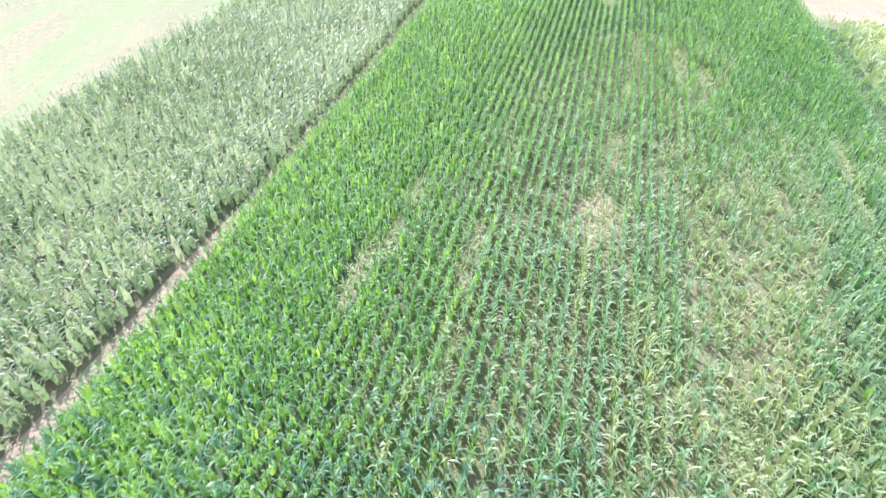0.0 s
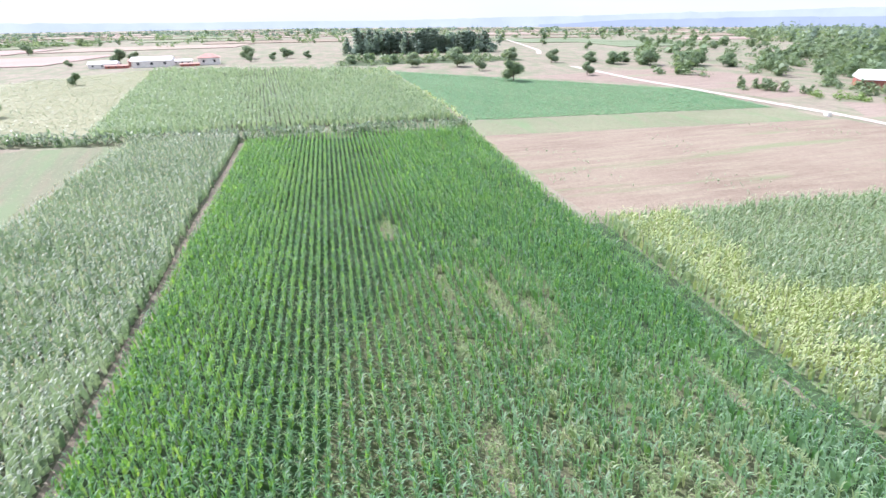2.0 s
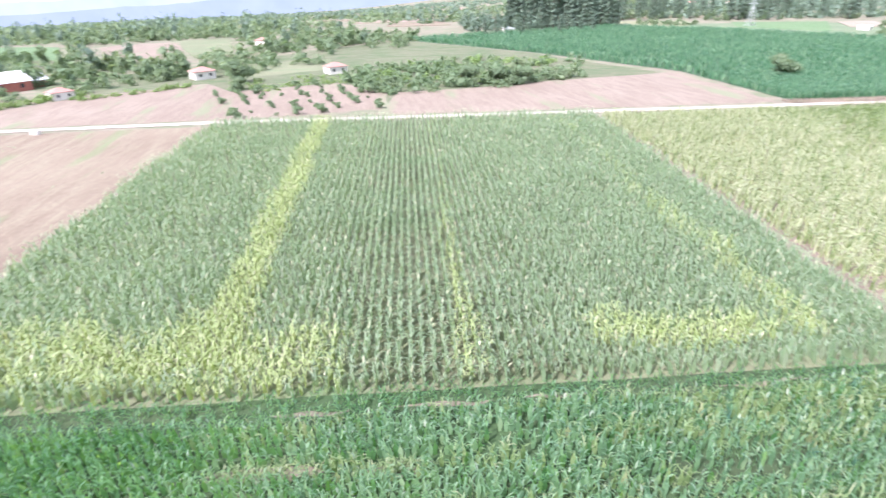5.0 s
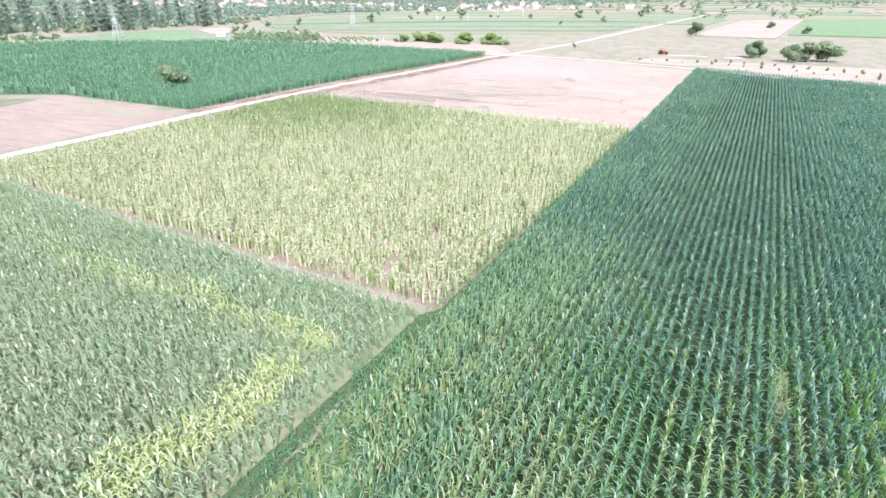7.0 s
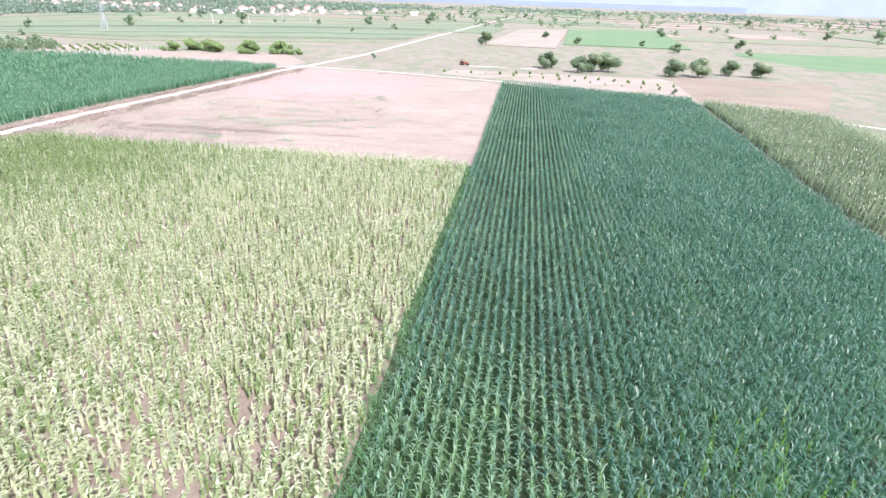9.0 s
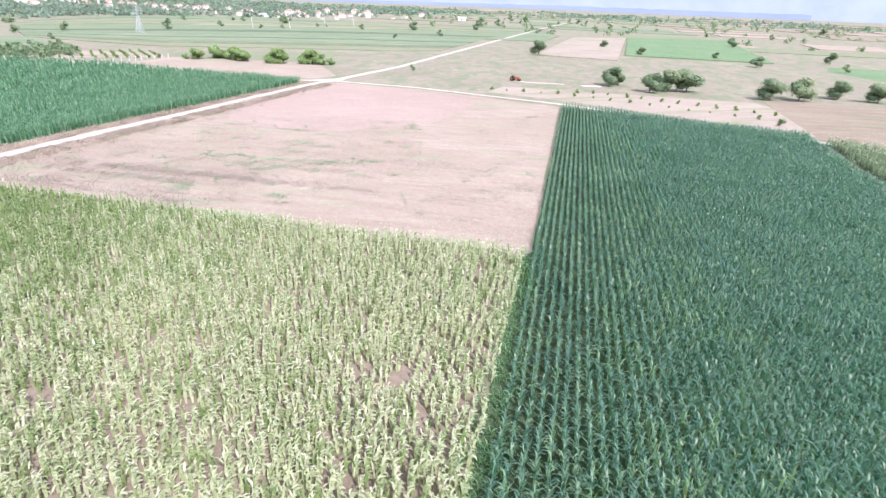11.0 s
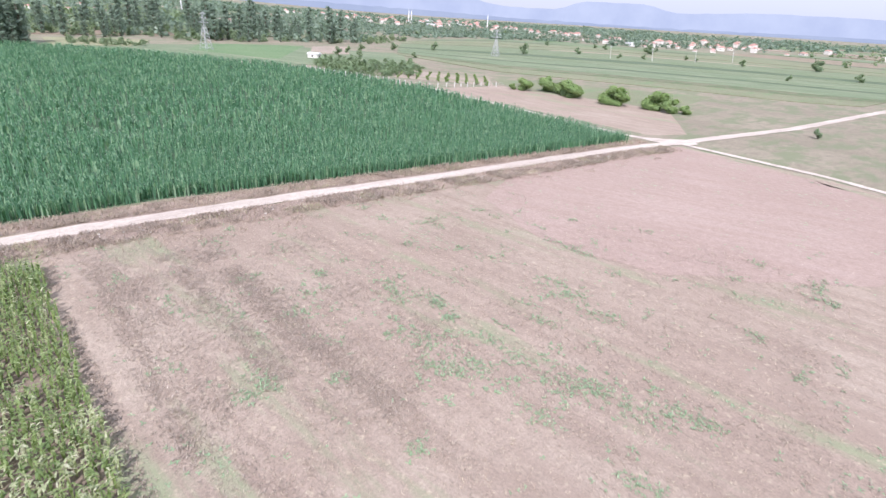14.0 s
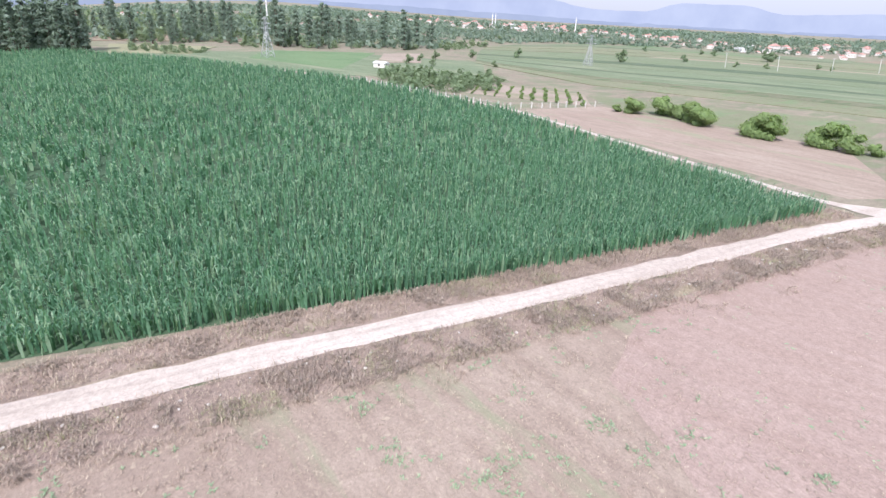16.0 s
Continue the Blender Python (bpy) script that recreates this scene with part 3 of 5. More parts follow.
poly_mesh("field_soil_2", LS, M_shade, 0.02, label="soil below the grey-green corn, painted dark for shade", category="field")
poly_mesh("furrow", plan((-13.3, 80.5), (-12.9, 20.0), (-13.8, -12.0), (-15.8, -40.0), (-18.2, -97.5), (-19.6, -94.5), (-16.5, -40.0), (-14.5, -12.0), (-13.7, 20.0), (-14.1, 82.0)), M_spot, 0.008, label="dry furrow between two corn fields", category="soil", wobble=0.0)
poly_mesh("field_soil_3", PH, M_herb, 0.02, label="pale olive herb field", category="field")
poly_mesh("field_soil_4", RF, M_tan, 0.02, label="shaded brown soil under corn rows", category="field")
poly_mesh("field_soil_5", YF, M_clod, 0.02, label="pale weedy soil under wilting sunflowers", category="field")
poly_mesh("bare_field_1", BF, M_bare, 0.027, label="pinkish brown stubble field with weeds", category="field")
poly_mesh("field_soil_6", G2, M_leafy, 0.02, label="soil under deep green corn, painted as shaded lower leaves", category="field")
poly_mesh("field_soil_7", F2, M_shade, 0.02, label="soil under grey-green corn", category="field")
poly_mesh("field_soil_8", FG, M_clover_far, 0.02, label="soil under bright green clover", category="field")
poly_mesh("field_soil_9", YL, M_straw, 0.02, label="pale yellow ripe field", category="field")
poly_mesh("field_soil_10", GL, M_clover_far, 0.02, label="green low crop strip", category="field")
poly_mesh("mown_strip", TS, M_tan, 0.02, label="pale olive mown strip", category="field")
poly_mesh("bare_field_2", B1, M_brown, 0.02, label="dry brown field with pale stubble", category="field")
poly_mesh("bare_field_3", BL, M_bare, 0.032, label="bare pinkish soil", category="field")
poly_mesh("tilled_patch", plan((60.8, -117.5), (63.5, -97.0), (63.0, -86.0), (59.5, -78.8), (51.0, -75.8), (42.0, -77.5), (32.5, -88.0), (29.5, -108.0), (44.0, -115.0)), M_tilled, 0.04, label="freshly tilled pink soil", category="field", wobble=1.3, seg=3.0)
poly_mesh("bare_field_4", plan((72.8, 48.0), (71.5, 75.0), (79.0, 87.0), (96.0, 75.0), (106.0, 60.0), (92.0, 50.0), (76.0, 48.5)), M_bare_far, 0.02, label="bare pinkish field behind the road", category="field")
poly_mesh("bare_field_5", plan((72.5, 27.0), (72.8, -29.0), (103.5, -29.0), (97.0, -2.0), (92.0, 12.0), (90.0, 24.0)), M_bare_far, 0.02, label="bare pinkish field behind the road", category="field")
poly_mesh("bare_field_6", plan((67.5, 108.0), (71.0, 90.0), (80.0, 92.0), (92.0, 118.0), (80.0, 140.0), (62.0, 137.0), (40.0, 133.0)), M_bare_far, 0.02, label="bare pinkish field behind the clover", category="field")
poly_mesh("bare_field_7", plan((67.0, -121.0), (118.0, -121.5), (116.0, -141.0), (78.0, -147.0), (64.5, -127.0)), M_bare, 0.02, label="bare brown strip behind the corn", category="field")
poly_mesh("field_soil_11", plan((78.0, -148.0), (116.0, -143.0), (128.0, -150.0), (84.0, -180.0)), M_tan, 0.02, label="pale olive grass strip", category="field")
# the belt of striped fields before the town
def bank_round(bm, rim, deep=1.5):
    """Closes the edge of a raised parcel down into the ground."""
    foot = [bm.verts.new((v.co.x, v.co.y, v.co.z - deep)) for v in rim]
    for i in range(len(rim)):
        j = (i + 1) % len(rim)
        bm.faces.new((rim[i], rim[j], foot[j], foot[i]))
    bmesh.ops.recalc_face_normals(bm, faces=bm.faces)


def parcel(name, low, top, mat, z, label, steps=6):
    """A far field between a near edge and a far edge, laid over the falling plain."""
    bm = bmesh.new()
    rows = []
    for k in range(steps + 1):
        f = k / steps
        line = [(a[0] + (b[0] - a[0]) * f, a[1] + (b[1] - a[1]) * f) for a, b in zip(low, top)]
        pts = []
        for p, q in zip(line, line[1:]):
            pts += [(p[0] + (q[0] - p[0]) * s / 4, p[1] + (q[1] - p[1]) * s / 4) for s in range(4)]
        pts.append(line[-1])
        rows.append([bm.verts.new((x, y, land(x, y) + z)) for x, y in pts])
    for r0, r1 in zip(rows, rows[1:]):
        for s in range(len(r0) - 1):
            bm.faces.new((r0[s], r0[s + 1], r1[s + 1], r1[s]))
    bank_round(bm, rows[0] + [r[-1] for r in rows[1:]] + rows[-1][-2::-1] + [r[0] for r in rows[-2:0:-1]])
    me = bpy.data.meshes.new(name)
    bm.to_mesh(me)
    bm.free()
    me.materials.append(mat)
    return tagged(new(name, me), label, "field", kind="structure")


BELT = [(300, -262), (218, -255), (179, -272), (147, -286), (110, -298), (92, -313)]
BELT_TOP = [(345, -296), (285, -350), (222, -395), (165, -425), (115, -440), (86, -450)]
BELT_2 = [(405, -345), (400, -430), (330, -500), (240, -530), (150, -560), (78, -560)]
BELT_3 = [(440, -400), (470, -520), (400, -600), (300, -650), (200, -700), (66, -690)]


def between(a, b, f):
    return [(p[0] + (q[0] - p[0]) * f, p[1] + (q[1] - p[1]) * f) for p, q in zip(a, b)]


STRIPS = [(BELT, BELT_TOP, [(0.0, 0.16, M_tan), (0.16, 0.27, M_rough), (0.27, 0.50, M_far_green), (0.50, 0.57, M_far_dark), (0.57, 0.80, M_far_green), (0.80, 1.0, M_far_mixed)]),
          (BELT_TOP, BELT_2, [(0.0, 0.14, M_far_dark), (0.14, 0.62, M_far_mixed), (0.62, 0.70, M_rough), (0.70, 1.0, M_tan)]),
          (BELT_2, BELT_3, [(0.0, 0.45, M_tan), (0.45, 0.6, M_far_dark), (0.6, 1.0, M_far_mixed)])]
for k, (edge_a, edge_b, bands) in enumerate(STRIPS):
    for i, (f0, f1, mat) in enumerate(bands):
        parcel("far_strip_%d" % (10 * k + i + 1), between(edge_a, edge_b, f0), between(edge_a, edge_b, f1), mat, 0.26 + 0.04 * ((i + k) % 3) + 0.1 * k, "long striped field before the town", 3)
parcel("far_field_12", [(282, -183), (330, -160)], [(358, -236), (372, -180)], M_clover_far, 0.15, "pale green meadow before the poplars")
parcel("far_field_14", [(356, -108), (350, -140)], [(408, -112), (392, -160)], M_straw, 0.2, "pale mown meadow before the poplars")
parcel("far_field_13", [(306, -211), (302, -232)], [(352, -238), (352, -262)], M_stripe, 0.30, "bare pinkish plot beside the hut")
parcel("far_field_15", [(-31, -150), (-62, -146)], [(-34, -204), (-90, -206)], M_brown, 0.055, "bare brown field beside the track")
parcel("orchard_plot", [(181, -216), (213, -195)], [(199, -232), (232, -217)], M_stripe, 0.05, "pale soil between young orchard trees")
parcel("meadow", [(238, -222), (264, -174), (330, -120)], [(302, -268), (352, -226), (373, -112)], M_far_green, 0.12, "green grass behind the orchard")
parcel("far_field_8", [(223, 150), (237, 125)], [(310, 195), (330, 162)], M_bare_far, 0.15, "bare pinkish field among the trees")
parcel("far_field_9", [(243, 204), (240, 176)], [(346, 272), (320, 222)], M_clover_far, 0.15, "green field among the trees")
parcel("far_field_10", [(238, 122), (246, 108)], [(340, 170), (350, 140)], M_tan, 0.15, "olive field among the trees")
parcel("far_field_3", [(42, -318), (2, -312)], [(26, -508), (-18, -540)], M_stripe, 0.62, "pale pinkish stubble field")
parcel("far_field_4", [(-4, -345), (-78, -345)], [(-20, -548), (-110, -592)], M_clover_far, 0.60, "muted green low crop")
poly_mesh("far_field_5", plan((-66.0, -220.0), (-60.0, -205.0), (-70.0, -165.0), (-140.0, -160.0), (-140.0, -230.0)), M_clover_far, 0.03, label="green low crop", category="field")
poly_mesh("far_field_6", plan((30.0, -119.0), (12.0, -113.5), (-21.0, -98.0), (-26.0, -112.0), (-20.0, -128.0), (28.0, -128.0)), M_stripe, 0.03, label="pale soil with rows of young shrubs", category="field")
poly_mesh("orchard_soil", [(111, 76), (119, 40), (140, 40), (158, 55), (146, 86)], M_bare_far, 0.03, label="pale soil under the young orchard", category="soil", wobble=1.0)
poly_mesh("pale_meadow", [(173, 88), (187, 62), (219, 64), (209, 98)], M_tan, 0.03, label="pale dry meadow behind the cottages", category="grass", wobble=1.5)
poly_mesh("rough_grass", [(118, 82), (150, 118), (172, 165), (260, 245), (300, 268), (330, 150), (325, 40), (296, 36), (222, -14), (160, -40), (152, -20), (143, 20), (120, 44)], M_rough, 0.012, label="rough olive grass round the cottages", category="grass")
R1 = plan((60.0, 150.0), (62.0, 122.0), (64.8, 106.5), (69.6, 76.4), (71.0, 47.1), (70.5, 0.0), (70.4, -30.0), (69.9, -50.0), (68.5, -66.8), (66.8, -81.0), (65.6, -95.0), (64.3, -108.5), (62.2, -120.3), (57.5, -150.0), (52.8, -221.7), (42.6, -368.0), (27.0, -586.0), (-20.0, -1200.0))
ribbon("road_1", R1, 2.7, M_road, 0.10, "pale dusty dirt road with wheel ruts")
poly_mesh("road_junction", plan((60.2, -121.5), (61.6, -117.8), (64.6, -117.0), (67.5, -118.0), (64.5, -120.5), (62.4, -123.5)), M_road, 0.075, label="pale dusty road junction", category="road", wobble=0.7, seg=1.5)
ribbon("road_2", plan((63.0, -119.5), (43.5, -118.2), (14.9, -110.6), (-18.9, -95.0), (-40.0, -82.0), (-80.0, -58.0)), 1.7, M_road, 0.085, "pale narrow dirt track")
ribbon("road_3", plan((63.0, -118.5), (69.0, -117.5), (118.5, -122.0), (148.3, -117.0), (163.0, -112.8), (205.0, -90.5)), 2.0, M_road, 0.085, "pale narrow dirt track")
ribbon("road_4", plan((92.0, 310.0), (72.0, 207.0), (66.0, 190.0)), 2.6, M_road, 0.085, "pale dirt track far off")


# ---- the distance ----
def ridge(name, points, dist, mat, label):
    """A line of hills along the skyline: bearing in degrees clockwise from +y and height in degrees."""
    bm = bmesh.new()
    low, high = [], []
    for (a0, h0), (a1, h1) in zip(points, points[1:]):
        n = max(2, int(abs(a1 - a0) / 0.8))
        for k in range(n):
            f = k / n
            f2 = f * f * (3 - 2 * f)
            a, h = a0 + (a1 - a0) * f, h0 + (h1 - h0) * f2 + 0.10 * noise.noise((a0 + f * (a1 - a0), dist * 0.01, 0))
            x, y = 40 + dist * math.sin(radians(a)), -30 + dist * math.cos(radians(a))
            high.append(bm.verts.new((x, y, 23 + dist * math.tan(radians(h)))))
            low.append(bm.verts.new((x * 0.97, y * 0.97, 23 - dist * math.tan(radians(4.5)))))
    for i in range(len(low) - 1):
        bm.faces.new((low[i], high[i], high[i + 1], low[i + 1]))
    me = bpy.data.meshes.new(name)
    bm.to_mesh(me)
    bm.free()
    me.materials.append(mat)
    return tagged(new(name, me), label, "hills", kind="structure")


# Hills glow faintly: the blue haze before them is painted as emission.
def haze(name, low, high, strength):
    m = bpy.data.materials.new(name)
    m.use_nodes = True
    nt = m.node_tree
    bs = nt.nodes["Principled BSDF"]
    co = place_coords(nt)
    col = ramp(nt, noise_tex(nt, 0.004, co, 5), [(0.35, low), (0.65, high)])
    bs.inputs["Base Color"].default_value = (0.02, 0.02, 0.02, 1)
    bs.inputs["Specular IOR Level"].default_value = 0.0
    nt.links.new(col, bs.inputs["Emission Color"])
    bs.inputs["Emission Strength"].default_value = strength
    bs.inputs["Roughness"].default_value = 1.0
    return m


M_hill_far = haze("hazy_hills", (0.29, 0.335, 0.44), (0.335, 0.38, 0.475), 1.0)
M_hill = haze("hazy_foothills", (0.22, 0.265, 0.355), (0.25, 0.295, 0.38), 1.0)
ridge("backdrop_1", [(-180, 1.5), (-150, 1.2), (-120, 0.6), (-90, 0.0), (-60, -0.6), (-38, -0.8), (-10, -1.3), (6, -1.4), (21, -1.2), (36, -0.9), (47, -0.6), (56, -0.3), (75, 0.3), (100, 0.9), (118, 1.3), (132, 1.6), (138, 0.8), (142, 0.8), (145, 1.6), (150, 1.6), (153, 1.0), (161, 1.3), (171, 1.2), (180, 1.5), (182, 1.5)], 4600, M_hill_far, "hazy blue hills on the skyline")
ridge("backdrop_2", [(20, -1.9), (30, -1.5), (42, -1.3), (56, -1.2), (66, -0.8), (76, -0.2), (90, 0.2), (105, 0.5), (118, 0.3), (128, 0.1), (140, -0.2), (152, -0.3), (165, -0.2), (180, -0.1), (200, -0.1)], 4300, M_hill, "foothills painted in dark blue haze")

# a patchwork of far parcels out to the foot of the hills
far_mats = [M_brown, M_tan, M_far_green, M_far_mixed, M_bare, M_straw, M_clover_far, M_tilled]
pr = random.Random(5)
bm = bmesh.new()
for gx in range(-2300, 2300, 130):
    for gy in range(-2300, 2300, 105):
        x0, y0 = gx + pr.uniform(-30, 30), gy + pr.uniform(-25, 25)
        w, h = pr.uniform(60, 150), pr.uniform(45, 120)
        r = math.hypot(x0 + w / 2 - 30, y0 + h / 2 + 30)
        if r < 420 or r > 2300 or pr.random() < 0.25:
            continue
        z = 0.10 + 0.02 * pr.random()
        skew = pr.uniform(-12, 12)
        cs = [(x0, y0), (x0 + w, y0 + skew), (x0 + w + skew, y0 + h), (x0 + skew, y0 + h - skew)]
        if max(math.hypot(cx - 30, cy + 30) for cx, cy in cs) < 430:
            continue
        n = 4
        grid = [[bm.verts.new((*(Vector(cs[0]) * (1 - u / n) * (1 - v / n) + Vector(cs[1]) * (u / n) * (1 - v / n) + Vector(cs[2]) * (u / n) * (v / n) + Vector(cs[3]) * (1 - u / n) * (v / n)), 0)) for u in range(n + 1)] for v in range(n + 1)]
        for row in grid:
            for vert in row:
                vert.co.z = land(vert.co.x, vert.co.y) + z + r * 0.0006
        slot = pr.choice((0, 0, 1, 1, 2, 2, 3, 3, 3, 4, 4, 6) if y0 < -250 and x0 > -300 else (0, 0, 0, 1, 2, 3, 3, 4, 4, 4, 7))
        for v in range(n):
            for u in range(n):
                bm.faces.new((grid[v][u], grid[v][u + 1], grid[v + 1][u + 1], grid[v + 1][u])).material_index = slot
        rim = grid[0] + [g[-1] for g in grid[1:]] + grid[-1][-2::-1] + [g[0] for g in grid[-2:0:-1]]
        foot = [bm.verts.new((v.co.x, v.co.y, v.co.z - 2.0)) for v in rim]
        for i in range(len(rim)):
            bm.faces.new((rim[i], rim[(i + 1) % len(rim)], foot[(i + 1) % len(rim)], foot[i])).material_index = slot
me = bpy.data.meshes.new("far_fields")
bm.to_mesh(me)
bm.free()
for m in far_mats:
    me.materials.append(m)
tagged(new("far_fields", me), "patchwork of far fields in brown, straw and green", "fields", kind="structure")


# ---- crops ----
SPOTS = [(-9.9, 30.1, 0.6, 1.6), (-4.6, 25.2, 0.6, 3.6), (-9.8, 25.0, 0.6, 2.2), (2.6, 31.0, 1.5, 3.6), (11.0, 36.4, 0.6, 2.4), (14.3, 36.0, 0.7, 2.6), (3.4, 39.6, 0.8, 3.5),
         (8.6, 57.0, 0.7, 5.0), (-10.7, 21.3, 0.7, 3.0), (-3.9, 16.0, 0.4, 3.0), (9.8, 16.4, 0.9, 1.8), (1.0, 75.1, 1.0, 3.0), (9.8, 68.7, 0.6, 1.2), (10.7, 53.6, 0.8, 3.8),
         (20.1, 43.2, 0.7, 3.5), (4.6, 60.0, 0.6, 3.0), (10.0, 48.4, 0.6, 1.6), (19.8, 36.2, 0.6, 1.6), (3.9, 49.9, 0.5, 2.5), (0.8, -4.5, 0.45, 2.6)]


def near_spot(x, y):
    """1 in the middle of a thin place, falling to 0 at its ragged rim."""
    g = np.zeros(len(x))
    ragged = 0.9 * (lattice(x, y, 0.9, 14) - 0.5)
    for cx, cy, a, b in SPOTS:
        g = np.maximum(g, np.clip(1.35 - ((x - cx) / a) ** 2 - ((y - cy) / b) ** 2 + ragged, 0, 1))
    return g


def bare_spots(x, y):
    """Thin places in the first field: drilled-in misses along the rows, and a few bare spots."""
    thin = lattice(x, y * 0.18, 1.4, 11) * 0.55 + lattice(x, y, 11.0, 12) * 0.45
    side = np.clip((x + 12) / 24, 0.10, 1.0) * np.clip((y + 30) / 50, 0.10, 1.0)
    zone = np.clip((x + 9) / 5, 0, 1) * np.clip((18 - x) / 4, 0, 1) * np.clip((y - 6) / 8, 0, 1) * np.clip((64 - y) / 10, 0, 1)
    return np.maximum(np.clip((thin - 0.58 + 0.10 * zone) * 4, 0, 0.40 + 0.12 * zone) * side, 0.85 * near_spot(x, y))


x, y, r = stand(F1, 90, 0.74, 0.27, 0.0, hole=bare_spots)


def thin_rows(x, y):
    """Yellowing plants along the thin stretches of some rows."""
    g = lattice(x, y * 0.10, 1.1, 15) * 0.5 + lattice(x, y * 0.5, 9.0, 16) * 0.5
    side = np.clip((x + 9) / 12, 0.0, 1.0) * np.clip((y + 10) / 24, 0.0, 1.0) * np.clip((52 - y) / 14, 0.06, 1.0)
    yellowing = rng.random(len(x)) < np.maximum(np.clip((g - 0.45) * 5, 0, 0.7) * side, 0.5 * near_spot(x, y))
    deep = rng.random(len(x)) < np.clip((24 - y - 12 * lattice(x, y, 12.0, 17)) / 34, 0, 1)
    light = rng.random(len(x)) < np.clip((x + 6 - 12 * np.clip((16 - y) / 20, 0, 1) + 10 * (lattice(x, y, 9.0, 18) - 0.5)) / 12, 0, 0.85) * np.clip((50 - y) / 14, 0, 1) * np.clip((y + 34) / 22, 0.25, 1)
    return np.where(yellowing, 1, np.where(light, 3, np.where(deep, 2, 0)))


crop("corn_field", x, y, [M_corn, M_corn_thin, M_corn_deep, M_corn_light, M_plume], 1.5, 5, 0.60, 0.078, "green leafy corn standing in drilled rows", "corn", lift=(24, 80), droop=(10, 80), low=0.35, along=90, fan=1.0, core=(0.8, 0.32), slot=thin_rows, tassel=0.1, rise=lambda x, y: 1 - 0.45 * near_spot(x, y))
for i, (cx, cy, a, b) in enumerate(SPOTS):
    ring = [(cx + 0.8 * a * math.cos(k * 0.5236), cy + 0.95 * b * math.sin(k * 0.5236)) for k in range(12)]
    poly_mesh("bare_spot_%d" % (i + 1), ring, M_spot, 0.035, label="bare spot of dry soil in the corn", category="soil", seg=0.4, wobble=0.7 * a)
poly_mesh("thin_ground", [(-8, 12), (-9, 24), (-7, 40), (-5, 52), (2, 64), (12, 66), (17, 56), (18, 40), (16, 24), (10, 10), (0, 7)], M_weedy, 0.028, label="weedy soil under thinly grown corn", category="soil", wobble=2.5, seg=4.0)
pick = rng.integers(0, len(SPOTS), 2600)
x = np.array([SPOTS[i][0] for i in pick]) + rng.normal(0, 0.5, 2600) * np.array([SPOTS[i][2] for i in pick])
y = np.array([SPOTS[i][1] for i in pick]) + rng.normal(0, 0.55, 2600) * np.array([SPOTS[i][3] for i in pick])
crop("low_weeds", np.concatenate([x, rng.uniform(-9, 18, 5200)]), np.concatenate([y, rng.uniform(8, 64, 5200)]), [M_corn_thin], 0.6, 4, 0.45, 0.055, "low yellow-green weeds in the thin corn", "weeds", low=0.05, lift=(20, 70), droop=(20, 80))
x, y, r = stand(LS, 90, 0.74, 0.55, 0.4)
crop("corn_field", x, y, [M_corn_pale, M_tassel], 2.2, 5, 0.85, 0.08, "grey-green ripening corn with pale tassels", "corn", lift=(20, 65), droop=(30, 95), tassel=0.75, core=(0.75, 0.42), along=52, fan=0.5, both=False)


def yellow_rf(x, y):
    """Picks yellowing plants: along three lines of rows and in patches by the near edge, thinning out at the rims."""
    edge = (lattice(x, y, 5.0, 21) - 0.5) * 4.0 + (lattice(x, y, 1.6, 22) - 0.5) * 2.0

    def band(d, half, soft=1.2):
        return np.clip((half - np.abs(d)) / soft + 0.4, 0, 1)

    p = band(y - 49.0 - (x - 32) * 0.035 - edge * 0.25, 1.7, 0.9)
    p = np.maximum(p, band(y - 31.0 - edge * 0.2, 0.8, 0.8) * np.clip(0.8 - (x - 30) / 45, 0.08, 0.75))
    p = np.maximum(p, band(y - 6.4 - edge * 0.4, 1.1) * np.clip(0.75 - (x - 30) / 70, 0.15, 0.7) * (x > 29))
    p = np.maximum(p, band(x - 30.4 - edge * 0.8, 3.4, 2.0) * band(y - 56.0 - edge, 15.5, 3.0) * (0.7 + 0.4 * lattice(x, y, 7.0, 24)))
    p = np.maximum(p, band(x - 30.5 - edge * 0.5, 1.9, 1.6) * band(y - 15.2 - edge * 0.6, 6.6, 2.0))
    p = np.maximum(p, 0.7 * band(x - 30.5, 1.4) * band(y - 31.0, 1.5))
    return rng.random(len(x)) < p * (0.6 + 0.6 * lattice(x, y, 2.0, 23))


x, y, r = stand(RF, 0, 0.78, 0.38, 0.12)
k = rng.random(len(x)) < np.clip(1.25 - (x - 30) / 130, 0.65, 1.0)
x, y = x[k], y[k]
y = y + np.where(y > 53, rng.normal(0, 0.22, len(y)), 0)           # sown unevenly past the yellow strip
crop("corn_field", x, y, [M_corn_row, M_yellow, M_tassel], 1.9, 5, 0.74, 0.085, "corn in rows with yellowing strips", "corn", slot=yellow_rf, tassel=0.25, lift=(22, 68), droop=(35, 105), core=(0.72, 0.42), along=0, fan=0.7)
x, y, r = stand(RF, 0, 0.62, 0.62, 1.5)
k = yellow_rf(x, y)
crop("yellow_weeds", x[k], y[k], [M_yellow], 1.6, 5, 0.7, 0.085, "yellow-green weeds crowding the pale strips", "weeds", lift=(15, 65), droop=(20, 90), low=0.45)
x, y, r = stand(YF, 90, 0.66, 0.44, 0.8, hole=lambda x, y: np.clip((lattice(x, y, 1.3, 31) - 0.72) * 4, 0, 0.7))


def greener(x, y):
    """The plants stay green towards the road."""
    return rng.random(len(x)) < 0.15 + 0.8 * np.clip((x - 50) / 32, 0, 1) * np.clip((-30 - y) / 24, 0, 1)


